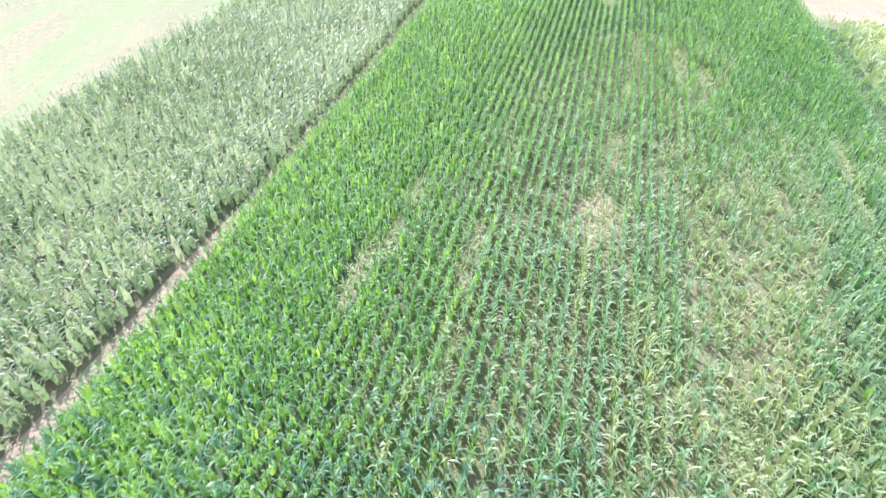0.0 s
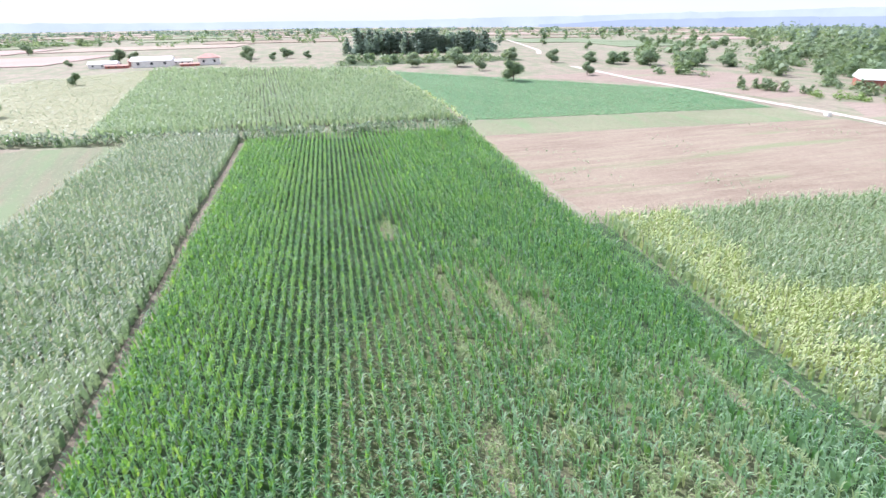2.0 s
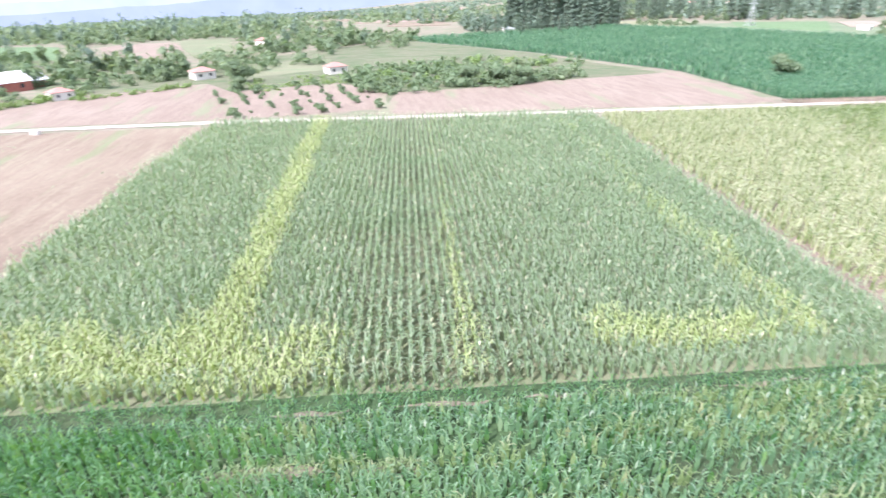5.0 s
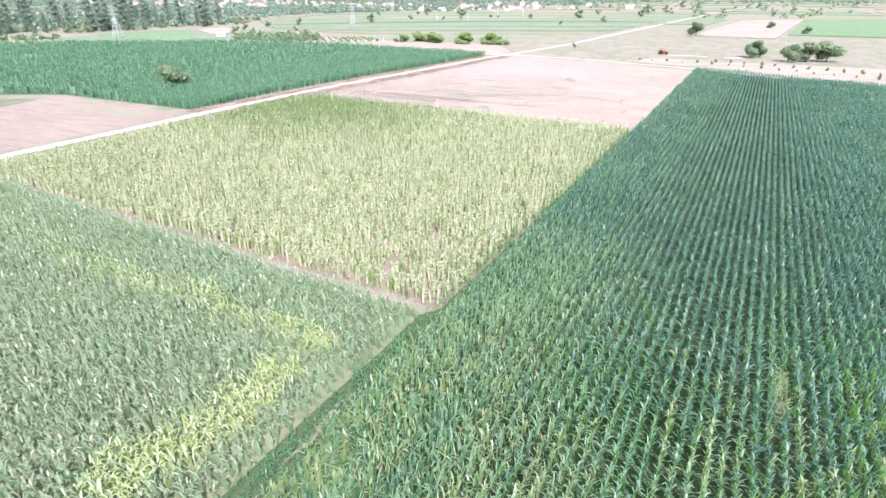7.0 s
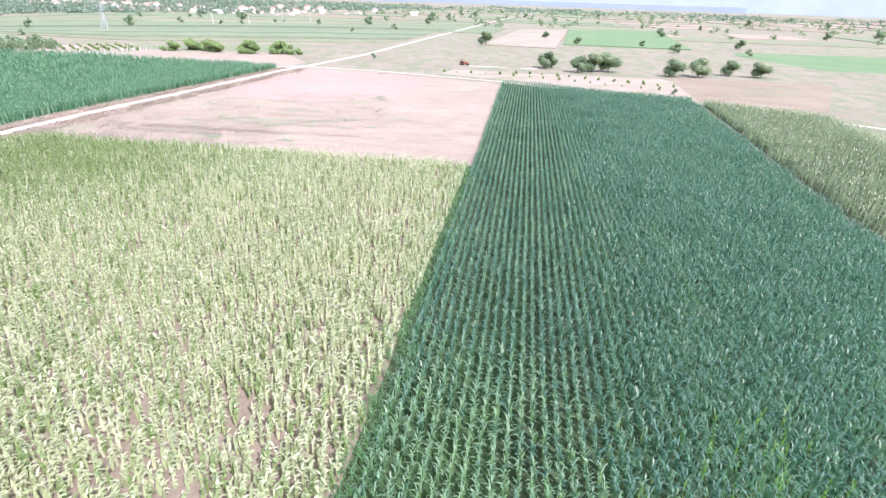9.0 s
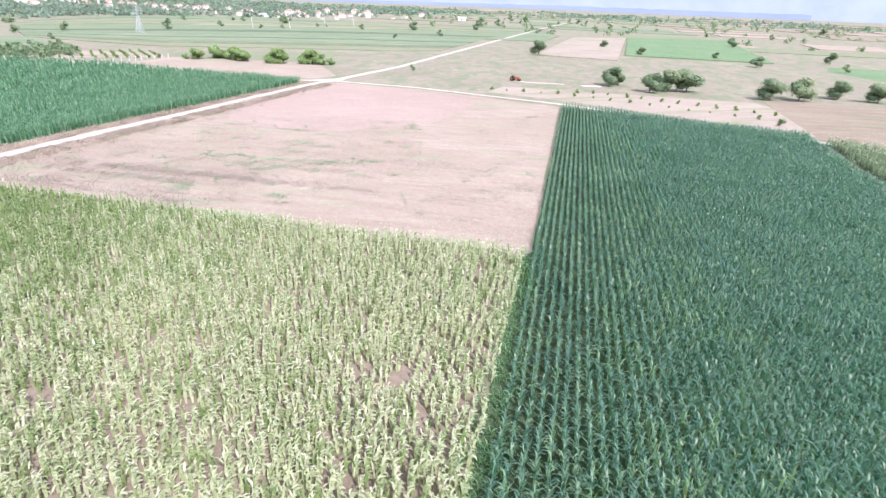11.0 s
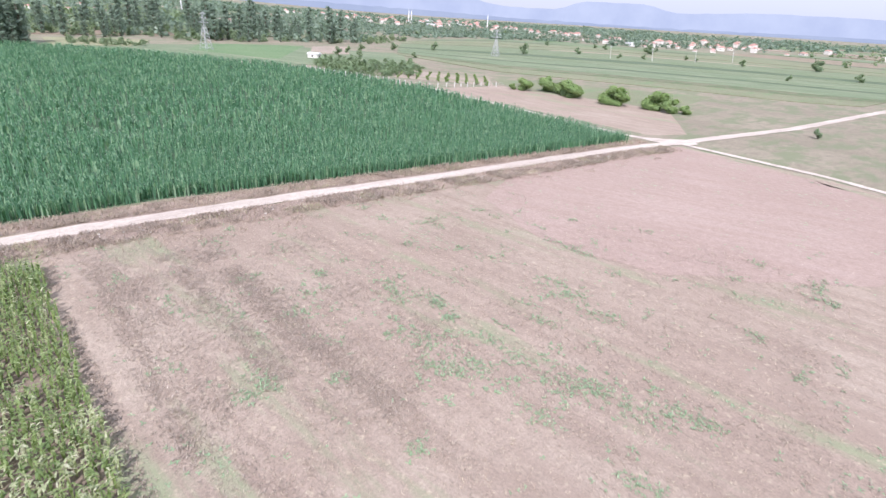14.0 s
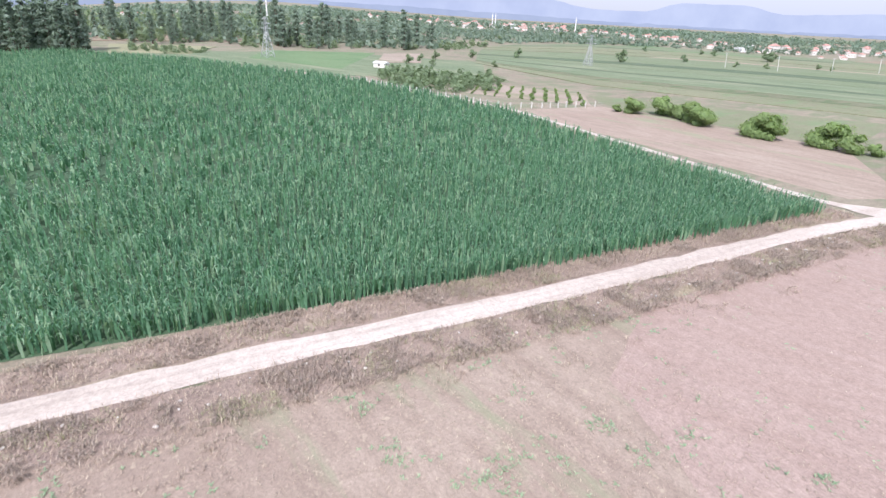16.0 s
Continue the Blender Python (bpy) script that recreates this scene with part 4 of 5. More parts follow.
crop("sunflower_field", x, y, [M_flower, M_flower_green], 1.75, 7, 0.50, 0.115, "wilting pale yellow-green sunflowers with hanging leaves", "sunflowers", lift=(-5, 62), droop=(15, 80), low=0.3, along=222, fan=0.95, both=False, slot=greener, core=(0.7, 0.22))
x, y, r = stand(G2, 90, 0.70, 0.48, 0.3)
share = np.clip(1.02 - (x - 108) / 62, 0.2, 1.0)
k = rng.random(len(x)) < share
x, y, wide = x[k], y[k], 1 / np.sqrt(share[k])
for a, b in zip(G2[:3], G2[1:4]):                       # the outermost plants follow the field's edge
    d = (Vector(b) - Vector(a)).normalized()
    n = int(math.dist(a, b) / 0.22)
    f, off = (np.arange(n) + rng.random(n)) / n, rng.uniform(-0.15, 1.3, n)
    x, y, wide = np.concatenate([x, a[0] + (b[0] - a[0]) * f - d.y * off]), np.concatenate([y, a[1] + (b[1] - a[1]) * f + d.x * off]), np.concatenate([wide, np.ones(n)])
crop("corn_field", x, y, [M_corn_blue], 2.3, 5, 0.80, 0.084, "dense deep green corn beside the dirt road", "corn", lift=(25, 74), droop=(40, 115), core=(0.8, 0.26), wide=wide, low=0.35)
x, y, r = stand(F2, 96, 1.0, 0.75, 0.35)
k = rng.random(len(x)) < np.clip(1.3 - (y - 130) / 130, 0.45, 1.0)
crop("corn_field", x[k], y[k], [M_corn_row], 2.0, 4, 0.8, 0.16, "grey-green corn beyond the hedge", "corn", core=(0.8, 0.7), lift=(10, 50), droop=(20, 70), low=0.5)
x, y, r = stand(FG, 0, 0.9, 0.9, 0.9)
crop("clover_field", x, y, [M_clover], 0.25, 3, 0.5, 0.3, "bright green low clover", "clover", low=0.2, lift=(4, 22), droop=(0, 30))
x, y, r = stand(PH, 90, 0.9, 0.95, 0.9, hole=lambda x, y: 0.25 + 0.6 * lattice(x, y, 5.0, 51))
crop("herb_field", x, y, [M_short], 0.16, 3, 0.26, 0.09, "pale yellow-green low herbs", "herbs", low=0.1, lift=(5, 40), droop=(0, 50))
x, y, r = stand(YL, 60, 1.3, 1.3, 0.9)
crop("ripe_field", x, y, [M_short], 0.4, 3, 0.6, 0.25, "pale yellow ripe herbs", "herbs", low=0.1, lift=(5, 35), droop=(0, 45))


def strewn(name, corners, per, mat, height, leaves, length, width, label, category="grass", clump=None, lift=(30, 80), droop=(20, 90), cut=0.76):
    """Tufts at random places inside a plot."""
    pts = np.array(corners)
    lo, hi = pts.min(0), pts.max(0)
    n = int((hi - lo).prod() * per)
    x, y = rng.uniform(lo[0], hi[0], n), rng.uniform(lo[1], hi[1], n)
    k = inside(x, y, corners)
    if clump:
        k &= lattice(x, y, clump, 77) + rng.normal(0, 0.08, n) > cut
    return crop(name, x[k], y[k], [mat], height, leaves, length, width, label, category, lift=lift, droop=droop, low=0.02)


def beside(line, off0, off1):
    """The strip of land between two distances to the side of a line."""
    a, b = [], []
    for i, p in enumerate(line):
        d = (Vector(line[min(i + 1, len(line) - 1)]) - Vector(line[max(i - 1, 0)])).normalized()
        s = Vector((-d.y, d.x))
        a.append(tuple(Vector(p) + s * off0))
        b.append(tuple(Vector(p) + s * off1))
    return a + b[::-1]


M_dry = leaf("dry_grass", (0.33, 0.25, 0.20), (0.48, 0.385, 0.31), (0.56, 0.48, 0.365), 0.75, through=0.15)
M_dark_dry = leaf("dark_dry_weed", (0.265, 0.212, 0.178), (0.365, 0.298, 0.248), (0.45, 0.38, 0.305), 0.8, through=0.15)
M_weed = leaf("weed", (0.22, 0.33, 0.19), (0.30, 0.41, 0.25), (0.38, 0.44, 0.29), 0.85, through=0.2)
M_rank = leaf("rank_grass", (0.20, 0.235, 0.165), (0.27, 0.295, 0.215), (0.33, 0.33, 0.24), 0.85, through=0.15)
M_bank = leaf("bank_weed", (0.30, 0.31, 0.17), (0.40, 0.39, 0.24), (0.46, 0.42, 0.28), 0.8, through=0.15)
mid = R1[6:12] + plan((63.2, -115.5))
poly_mesh("verge_1", beside(mid, -5.2, -1.2), M_verge, 0.045, label="dry grassy bank along the dirt road", category="verge", wobble=1.6, seg=2.5)
poly_mesh("verge_2", beside(mid, 1.2, 5.4), M_verge, 0.045, label="dry grassy verge between road and corn", category="verge", wobble=0.8, seg=2.5)
strewn("dry_grass", beside(mid, -6.0, -1.7), 26.0, M_dark_dry, 0.42, 4, 0.40, 0.045, "dark dry thistles on the road bank", clump=1.5, cut=0.56)
strewn("dry_grass", beside(mid, -6.4, -1.4), 9.0, M_dry, 0.4, 4, 0.42, 0.032, "dry tan grass and thistles on the road bank")
strewn("dry_grass", beside(mid, -9.5, -5.8), 10.0, M_dry, 0.26, 4, 0.34, 0.032, "thinning dry grass below the road bank", clump=1.6)
strewn("weeds", beside(mid, -6.0, -1.6), 14.0, M_bank, 0.3, 4, 0.36, 0.04, "yellow-green weeds on the road bank", "weeds", clump=2.6)
strewn("dry_grass", beside(mid, 1.5, 5.2), 13.0, M_dry, 0.36, 4, 0.40, 0.036, "dry brown grass between road and corn")
strewn("dry_weeds", beside(mid, 1.5, 5.0), 18.0, M_dark_dry, 0.40, 4, 0.4, 0.045, "dark dry weeds between road and corn", "weeds", clump=2.2, cut=0.62)
strewn("weeds", beside(mid, 1.6, 5.0), 12.0, M_bank, 0.3, 4, 0.34, 0.045, "yellow-green weeds between road and corn", "weeds", clump=3.0)
strewn("weeds", BF, 1.5, M_weed, 0.06, 4, 0.26, 0.10, "green weeds scattered over the stubble", "weeds", clump=2.2, lift=(4, 25), droop=(0, 25))
strewn("weeds", [(76, -92), (66, -90), (55, -98), (53, -104), (70, -100)], 9.0, M_weed, 0.10, 4, 0.26, 0.09, "patches of green weeds in the stubble", "weeds", clump=1.1, lift=(4, 35), droop=(0, 30))
strewn("weeds", [(75, -103), (65, -105), (60, -112), (72, -111)], 7.0, M_weed, 0.10, 4, 0.26, 0.09, "patches of green weeds in the stubble", "weeds", clump=1.1, lift=(4, 35), droop=(0, 30))
PATCHES = [(70.6, -93.5, 1), (67.2, -92.0, 1), (65.8, -93.9, 1.6), (67.6, -97.5, 0.7), (66.6, -103.2, 0.7), (68.5, -108.8, 1.4), (64.2, -107.9, 1), (60.3, -98.0, 1.3), (58.5, -99.3, 1), (55.5, -99.4, 1.5), (52.5, -101.7, 1), (59.2, -93.8, 0.9), (52.0, -94.0, 0.9), (64.2, -97.7, 0.8), (84.9, -92.7, 0.6), (74.7, -98.4, 0.8)]
x, y = [], []
for px, py, w in PATCHES:                             # ragged green patches in the stubble, drawn out along the tillage
    n = int(75 * w)
    u, v = rng.normal(0, 1.0 * w, n), rng.normal(0, 0.6 * w, n)
    x.append(px + u * 0.98 + v * 0.2)
    y.append(py + u * 0.2 - v * 0.98)
crop("weeds", np.concatenate(x), np.concatenate(y), [M_weed], 0.11, 4, 0.22, 0.06, "ragged green weed patches in the stubble", "weeds", lift=(5, 45), droop=(0, 40), low=0.02)
NEAR_BF = [(103, -76), (58, -76), (44, -100), (52, -134), (92, -128), (98, -120)]
strewn("weeds", NEAR_BF, 13.0, M_weed, 0.13, 4, 0.24, 0.07, "small stands of green weeds in the stubble", "weeds", clump=2.0, cut=0.87, lift=(8, 55), droop=(5, 50))
strewn("dry_weeds", [(104, -75.5), (64, -75.5), (60, -84), (72, -96), (96, -98)], 9.0, M_dark_dry, 0.12, 3, 0.24, 0.04, "dull brown weeds along the edge of the stubble", "weeds", clump=4.0, cut=0.5, lift=(5, 50), droop=(0, 50))
strewn("stubble", NEAR_BF, 2.6, M_dry, 0.13, 3, 0.24, 0.03, "dry straw lying over the stubble", "stubble", lift=(5, 60), droop=(0, 60))
strewn("dry_weeds", NEAR_BF, 5.0, M_dark_dry, 0.10, 3, 0.22, 0.035, "dull brown weed tufts in the stubble", "weeds", clump=3.2, cut=0.72, lift=(5, 50), droop=(0, 50))
strewn("weeds", [(26, -80), (48, -80), (46, -118), (28, -160), (25, -160)], 4.0, M_rank, 0.12, 3, 0.3, 0.06, "dull green grass patches near the corn", "weeds", clump=3.0, cut=0.80, lift=(5, 40), droop=(0, 40))
strewn("stubble", BF, 0.6, M_dry, 0.12, 3, 0.18, 0.035, "pale stubble over the bare field", "stubble")
strewn("weeds", B1, 0.35, M_weed, 0.25, 4, 0.35, 0.09, "green weeds in the dry field", "weeds", clump=7.0)
for i, (y0, y1, x0) in enumerate(((44.0, 39.0, 24.7), (36.5, 30.0, 24.9), (28.5, 24.0, 25.0), (16.0, 9.0, 25.0))):
    poly_mesh("margin_path_%d" % (i + 1), [(x0 - 0.1, y0), (x0 - 0.3, (y0 + y1) / 2), (x0 - 0.05, y1), (x0 + 0.1, y1), (x0 + 0.2, (y0 + y1) / 2)], M_spot, 0.05, label="trodden bare line between the fields", category="soil", wobble=0.5, seg=0.8)
# The same dark soil paints the shadow line along the corn's edge.
poly_mesh("field_margin", plan((14.8, 46.6), (14.8, 30.0), (15.0, 0.0), (15.4, -48.0), (16.2, -47.0), (16.3, -1.9), (17.0, -0.9), (16.8, 46.4)), M_under, 0.03, label="rough grass strip between the fields, painted dark for shade", category="grass")
strewn("field_edge_grass", plan((14.8, 48.0), (15.0, -47.0), (16.6, -47.0), (16.9, 48.0)), 5.0, M_corn, 0.8, 4, 0.6, 0.07, "rough grey-green grass between the fields")


def drift(name, a, b, wide, count, mat, label):
    """A soft-edged line of dry weeds."""
    f = rng.random(count)
    keep = lattice(f * 60, f * 0, 6.0, 41) > 0.12
    f = f[keep]
    n = len(f)
    x, y = a[0] + (b[0] - a[0]) * f + rng.normal(0, wide * 0.3, n), a[1] + (b[1] - a[1]) * f + rng.normal(0, wide, n) * (0.6 + 0.8 * lattice(f * 60, f * 0, 4.0, 42))
    return crop(name, x, y, [mat], 0.10, 3, 0.2, 0.045, label, "weeds", lift=(10, 60), droop=(10, 60), low=0.02)


for (ax, ay), (bx, by), w, q in (((62.5, -55.2), (30.0, -56.6), 0.9, 2000), ((63.5, -50.6), (40.0, -50.9), 0.6, 900), ((60.0, -60.0), (34.0, -61.4), 0.9, 700), ((50.0, -66.0), (24.0, -67.0), 1.0, 600), ((64.5, -47.3), (17.0, -47.2), 0.35, 3400), ((61.5, -55.5), (42.0, -56.2), 0.8, 2600), ((62.6, -53.4), (46.5, -53.6), 0.7, 1900), ((62.6, -49.7), (44.0, -49.0), 0.7, 1700)):
    drift("dry_weeds", (ax * U, ay * U), (bx * U, by * U), w, q, M_dark_dry, "soft dark line of dry weeds across the stubble")
strewn("field_edge_grass", plan((-14.2, 80.0), (-13.8, 20.0), (-14.6, -12.0), (-16.4, -40.0), (-18.0, -40.0), (-14.0, -12.0), (-13.0, 20.0), (-13.4, 80.0)), 0.5, M_dry, 0.3, 4, 0.4, 0.06, "dry grass in the furrow between the corn fields")
poly_mesh("hedge_floor", plan((-72.0, 88.0), (-33.0, 83.2), (-13.0, 80.6), (15.5, 80.6), (15.5, 88.2), (-13.0, 88.2), (-33.0, 88.2), (-72.0, 92.4)), M_weedy, 0.012, label="weedy ground below the hedge", category="grass")
strewn("hedge", plan((-72.0, 88.5), (-33.0, 83.5), (-13.0, 81.0), (15.5, 81.0), (15.5, 83.5), (-13.0, 84.0), (-33.0, 86.5), (-72.0, 92.0)), 1.2, M_corn_pale, 2.0, 6, 1.2, 0.35, "low overgrown hedge between the fields", "hedge")
strewn("yellow_margin", plan((13.2, 88.0), (6.0, 152.0), (12.0, 156.0), (16.6, 88.0)), 0.8, M_yellow, 0.9, 4, 0.9, 0.3, "yellowing weeds between two fields", "weeds")

# ---- trees ----
walnut = tree("walnut_tree", "round dark green walnut tree", 7.5, 8.0, M_tree, 1, group="field trees", count=2400, size=0.42)
walnut_b = tree("walnut_tree", "broad dark green walnut tree", 6.5, 8.5, M_tree, 2, group="field trees", count=2400, size=0.42, lobes=12)
willow = tree("willow_bush", "bright green rounded willow bush", 5.2, 8.0, M_willow, 3, "bush", "bushes behind the corn", trunk=0.0, count=3600, size=0.30, lobes=16)
bush = tree("round_bush", "grey-green rounded bush on the plain", 5.0, 7.5, M_grove, 13, "bush", "bushes on the plain", trunk=0.0, count=2200, size=0.34, lobes=13)
shrub = tree("shrub", "small green shrub in a row", 2.4, 2.6, M_willow, 4, "shrub", "shrubs in rows", trunk=0.0, count=420, size=0.28, lobes=6)
fruit = tree("fruit_tree", "small round grey-green orchard tree", 3.0, 4.2, M_grove, 5, "tree", "orchard trees", trunk=0.06, count=750, size=0.28, lobes=11)
poplar = tree("poplar_tree", "tall slim grey-green poplar", 18.0, 3.6, M_poplar_hazed, 6, group="poplars", trunk=0.04, count=1300, size=0.5, lobes=16, slim=True)
poplar_b = tree("poplar_tree", "tall slim grey-green poplar", 20.0, 3.9, M_poplar_hazed, 7, group="poplars", trunk=0.04, count=1300, size=0.52, lobes=16, slim=True)
small = tree("field_tree", "small round tree standing in the fields", 5.0, 5.0, M_tree, 8, group="far field trees", count=220, size=0.8, lobes=7)
tr = random.Random(9)


def plant(kind, places, s0=0.9, s1=1.15, first=True, grow=1.0, tall=1.0):
    """Puts the first of a kind at the first place and copies to all others."""
    for i, p in enumerate(places):
        size = grow * (p[2] if len(p) > 2 else 1.0) * tr.uniform(s0, s1)
        m = at(p[0], p[1], tr.uniform(0, 360), size, size * tall)
        if i == 0 and first:
            kind.matrix_basis = m
        else:
            copy_thing(kind, m)


plant(walnut, [(10, -217, 0.85), (7, -219, 0.8), (-2, -207, 1.0), (41, -320, 1.0), (-88, -480), (-52, -358, 0.6), (56, 196, 0.95), (53, 229, 0.7), (86, 204, 0.7), (91, 250, 0.8), (-88, 227, 0.6), (-83, 167, 0.55), (-88, 167, 0.4), (-98, 304, 1.0), (-93, 308, 0.8), (-118, 299, 0.5), (-40, 300, 0.7), (-30, 303, 0.6), (-14, 306, 0.5), (161, -500, 1.1), (117, -560, 1.1), (-112, -366, 0.8)], grow=1.05)
plant(walnut_b, [(-8, -212, 1.0), (-14, -213, 0.95), (-37, -207, 0.95), (-46, -210, 1.0), (-60, -219, 0.9), (-70, -216, 0.8), (-63, -320, 0.7), (5, -406, 0.6), (-13, -356, 0.6), (145, -67, 0.8), (151, 80, 0.55), (164, 83, 0.85), (30, 250, 0.8), (48, 246, 0.9), (78, 268, 0.7), (-43, 318, 0.9), (-24, 314, 0.8), (290, -515, 0.9)], grow=1.05)
plant(willow, [(168, -218, 0.62), (163, -224, 0.95), (158, -225, 0.8), (152, -222, 1.0), (149, -220, 0.8), (136, -221, 1.0), (133, -221, 0.75), (124, -225, 1.05), (119, -224, 0.8), (115, -226, 0.5), (172, -216, 0.4)], grow=1.25)
plant(bush, [(147, 20, 1.25), (149, 11, 1.2), (148, 5, 1.0), (107, 246, 1.0), (113, 236, 1.1), (124, 228, 1.2), (130, 212, 1.3), (141, 222, 1.1), (121, 243, 1.0), (150, 214, 1.2), (160, 205, 1.1), (6, 271, 0.9), (14, 275, 0.9), (24, 268, 0.8), (34, 272, 0.9)], grow=0.85)
plant(small, [(298, -223, 0.9), (289, -230, 0.8), (326, -279, 1.0), (281, -259, 0.7), (310, -236, 0.8), (318, -250, 0.9), (81, -224, 0.5), (-100, -316, 0.8), (-165, -650), (-178, -700), (-27, -163, 0.4), (142, -391, 0.7), (261, -425, 0.9), (250, -438, 0.8), (307, -559), (242, -485, 0.8), (233, -482, 0.7), (350, -527), (334, -518), (379, -492), (135, 374), (141, 320), (212, 318), (205, 298), (189, 240)])
for i in range(130):
    a, q = radians(tr.choice((tr.uniform(-60, 60), tr.uniform(-60, 60), tr.uniform(130, 215)))), tr.uniform(360, 1700)
    plant(small, [(40 + q * math.sin(a), -30 + q * math.cos(a), tr.uniform(1.0, 2.1))], first=False)
places = [(12 + (i % 24) * 3.0 + tr.uniform(-1, 1), 328 + 6 * (i // 24) - (i % 24) * 0.3 + tr.uniform(-2, 2), tr.uniform(0.62, 0.92)) for i in range(48)]
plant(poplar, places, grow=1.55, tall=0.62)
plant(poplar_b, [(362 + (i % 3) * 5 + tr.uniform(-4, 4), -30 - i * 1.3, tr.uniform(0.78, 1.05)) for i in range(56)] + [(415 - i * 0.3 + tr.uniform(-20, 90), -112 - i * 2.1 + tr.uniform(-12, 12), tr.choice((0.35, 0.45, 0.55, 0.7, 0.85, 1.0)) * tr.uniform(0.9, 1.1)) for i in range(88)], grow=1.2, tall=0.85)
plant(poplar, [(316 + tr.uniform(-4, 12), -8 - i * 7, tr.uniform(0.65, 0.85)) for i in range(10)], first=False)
rows = []
for i in range(8):                                    # eight rows running away from the road, filling up towards the back
    for j in range(11):
        if tr.random() < 0.70 + 0.025 * j:
            rows.append((114.0 + 0.9 * i + (3.3 + 0.12 * i) * j + tr.uniform(-0.9, 0.9), 71.0 - 4.3 * i + (1.45 - 0.06 * i) * j + tr.uniform(-0.7, 0.7), tr.choice((0.32, 0.42, 0.5, 0.6, 0.7, 0.85))))
plant(fruit, rows)
rows = []
for i in range(10):
    for j in range(6):
        rows.append((182 + i * 3.2 + j * 3.6 + tr.uniform(-0.4, 0.4), -214 + i * 2.0 - j * 3.3 + tr.uniform(-0.4, 0.4), tr.uniform(0.45, 0.9)))
for i in range(16):
    rows.append((46 - i * 5.0 + tr.uniform(-0.5, 0.5), -190 + max(0, i - 4) * 1.9 + tr.uniform(-0.6, 0.6), tr.uniform(0.3, 0.75)))
for i in range(12):
    rows.append((20 - i * 4.6 + tr.uniform(-0.5, 0.5), -195 + max(0, i - 2) * 1.9 + tr.uniform(-0.6, 0.6), tr.uniform(0.4, 0.8)))
plant(shrub, rows)


CLEAR = [[(216, 158), (232, 116), (345, 165), (320, 205)], [(236, 208), (234, 172), (330, 216), (356, 276)], [(234, 124), (246, 100), (352, 136), (345, 176)]]


def wood(name, corners, per, mat, height, spread, label, blades=40, size=1.9, floor=False, clump=None):
    """A wood seen from afar: many crowns of leaf sprays in one mesh, with clearings."""
    pts = np.array(corners)
    lo, hi = pts.min(0), pts.max(0)
    n = int((hi - lo).prod() * per)
    x, y = rng.uniform(lo[0], hi[0], n), rng.uniform(lo[1], hi[1], n)
    k = inside(x, y, corners)
    for c in CLEAR:
        k &= ~inside(x, y, c)
    if clump:
        k &= lattice(x, y, clump[0], 91) * 0.7 + lattice(x, y, clump[0] * 0.35, 92) * 0.3 > clump[1]
    if size < 1.7:                                    # nearer woods show finer leaf sprays
        blades, size = int(blades * 1.9), size * 0.62
    out, nrm = [], []
    for px, py in zip(x[k], y[k]):
        h, w, z = height * rng.uniform(0.45, 1.4), spread * rng.uniform(0.6, 1.4), land(px, py)
        balls = [(px + rng.normal(0, w * 0.2), py + rng.normal(0, w * 0.2), h * f, w * g, h * 0.3) for f, g in ((0.2, 0.40), (0.45, 0.42), (0.70, 0.27))]
        v, nv = crown_blades(balls, blades, size, rng)
        v[:, 2] += z
        out.append(v)
        nrm.append(nv)
    v = np.concatenate(out)
    if floor:
        cover("wood_floor", corners, M_floor, 0.04, "dark green undergrowth below the trees", "undergrowth")
    return blade_mesh(name, v, np.zeros(len(v) // 4), [mat], "stuff", label, "trees", soft=np.concatenate(nrm))


def sector(a0, a1, r0, r1):
    """Corners of a ring sector round the fields, bearings in degrees clockwise from +y."""
    n = 8
    arc = [radians(a0 + (a1 - a0) * i / n) for i in range(n + 1)]
    return [(40 + r0 * math.sin(a), -30 + r0 * math.cos(a)) for a in arc] + [(40 + r1 * math.sin(a), -30 + r1 * math.cos(a)) for a in arc[::-1]]


WOOD = [(150, 175), (200, 240), (300, 330), (430, 380), (480, 250), (430, 80), (330, 60), (262, 52), (235, 78), (225, 110), (190, 118), (172, 150)]
wood("woodland", WOOD, 0.0075, M_tree, 6.0, 8.5, "mixed muted green woodland behind the village", 70, 1.15, clump=(45, 0.30))
wood("woodland", WOOD, 0.0050, M_grove, 5.0, 8.0, "lighter green trees among the woodland", 75, 1.15, clump=(38, 0.42))
wood("woodland", WOOD, 0.0012, M_poplar_hazed, 12.0, 5.0, "slim grey-green poplars among the woodland", 60, 1.6)
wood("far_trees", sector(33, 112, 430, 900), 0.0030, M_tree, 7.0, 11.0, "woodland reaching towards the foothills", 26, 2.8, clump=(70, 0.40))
wood("far_trees", sector(36, 112, 430, 900), 0.0012, M_poplar_hazed, 12.0, 8.0, "grey-green trees far off", 26, 2.8, clump=(60, 0.45))
wood("far_trees", sector(38, 118, 900, 1900), 0.0011, M_poplar_hazed, 8.0, 17.0, "hazy far woodland at the foot of the hills", 13, 5.4, clump=(120, 0.38))
wood("woodland", [(165, 128), (200, 158), (224, 152), (230, 122), (200, 112), (184, 118)], 0.022, M_tree, 3.8, 6.0, "dark bushes between the barn and the cottage", 80, 0.8)
wood("woodland", [(184, 93), (232, 118), (246, 100), (216, 70), (196, 75)], 0.018, M_tree, 3.4, 5.5, "bushes beside the cottage", 80, 0.75)
wood("far_trees", sector(110, 152, 1100, 2300), 0.0010, M_poplar_hazed, 7.0, 18.0, "hazy woods behind the town", 13, 5.4, clump=(120, 0.30))
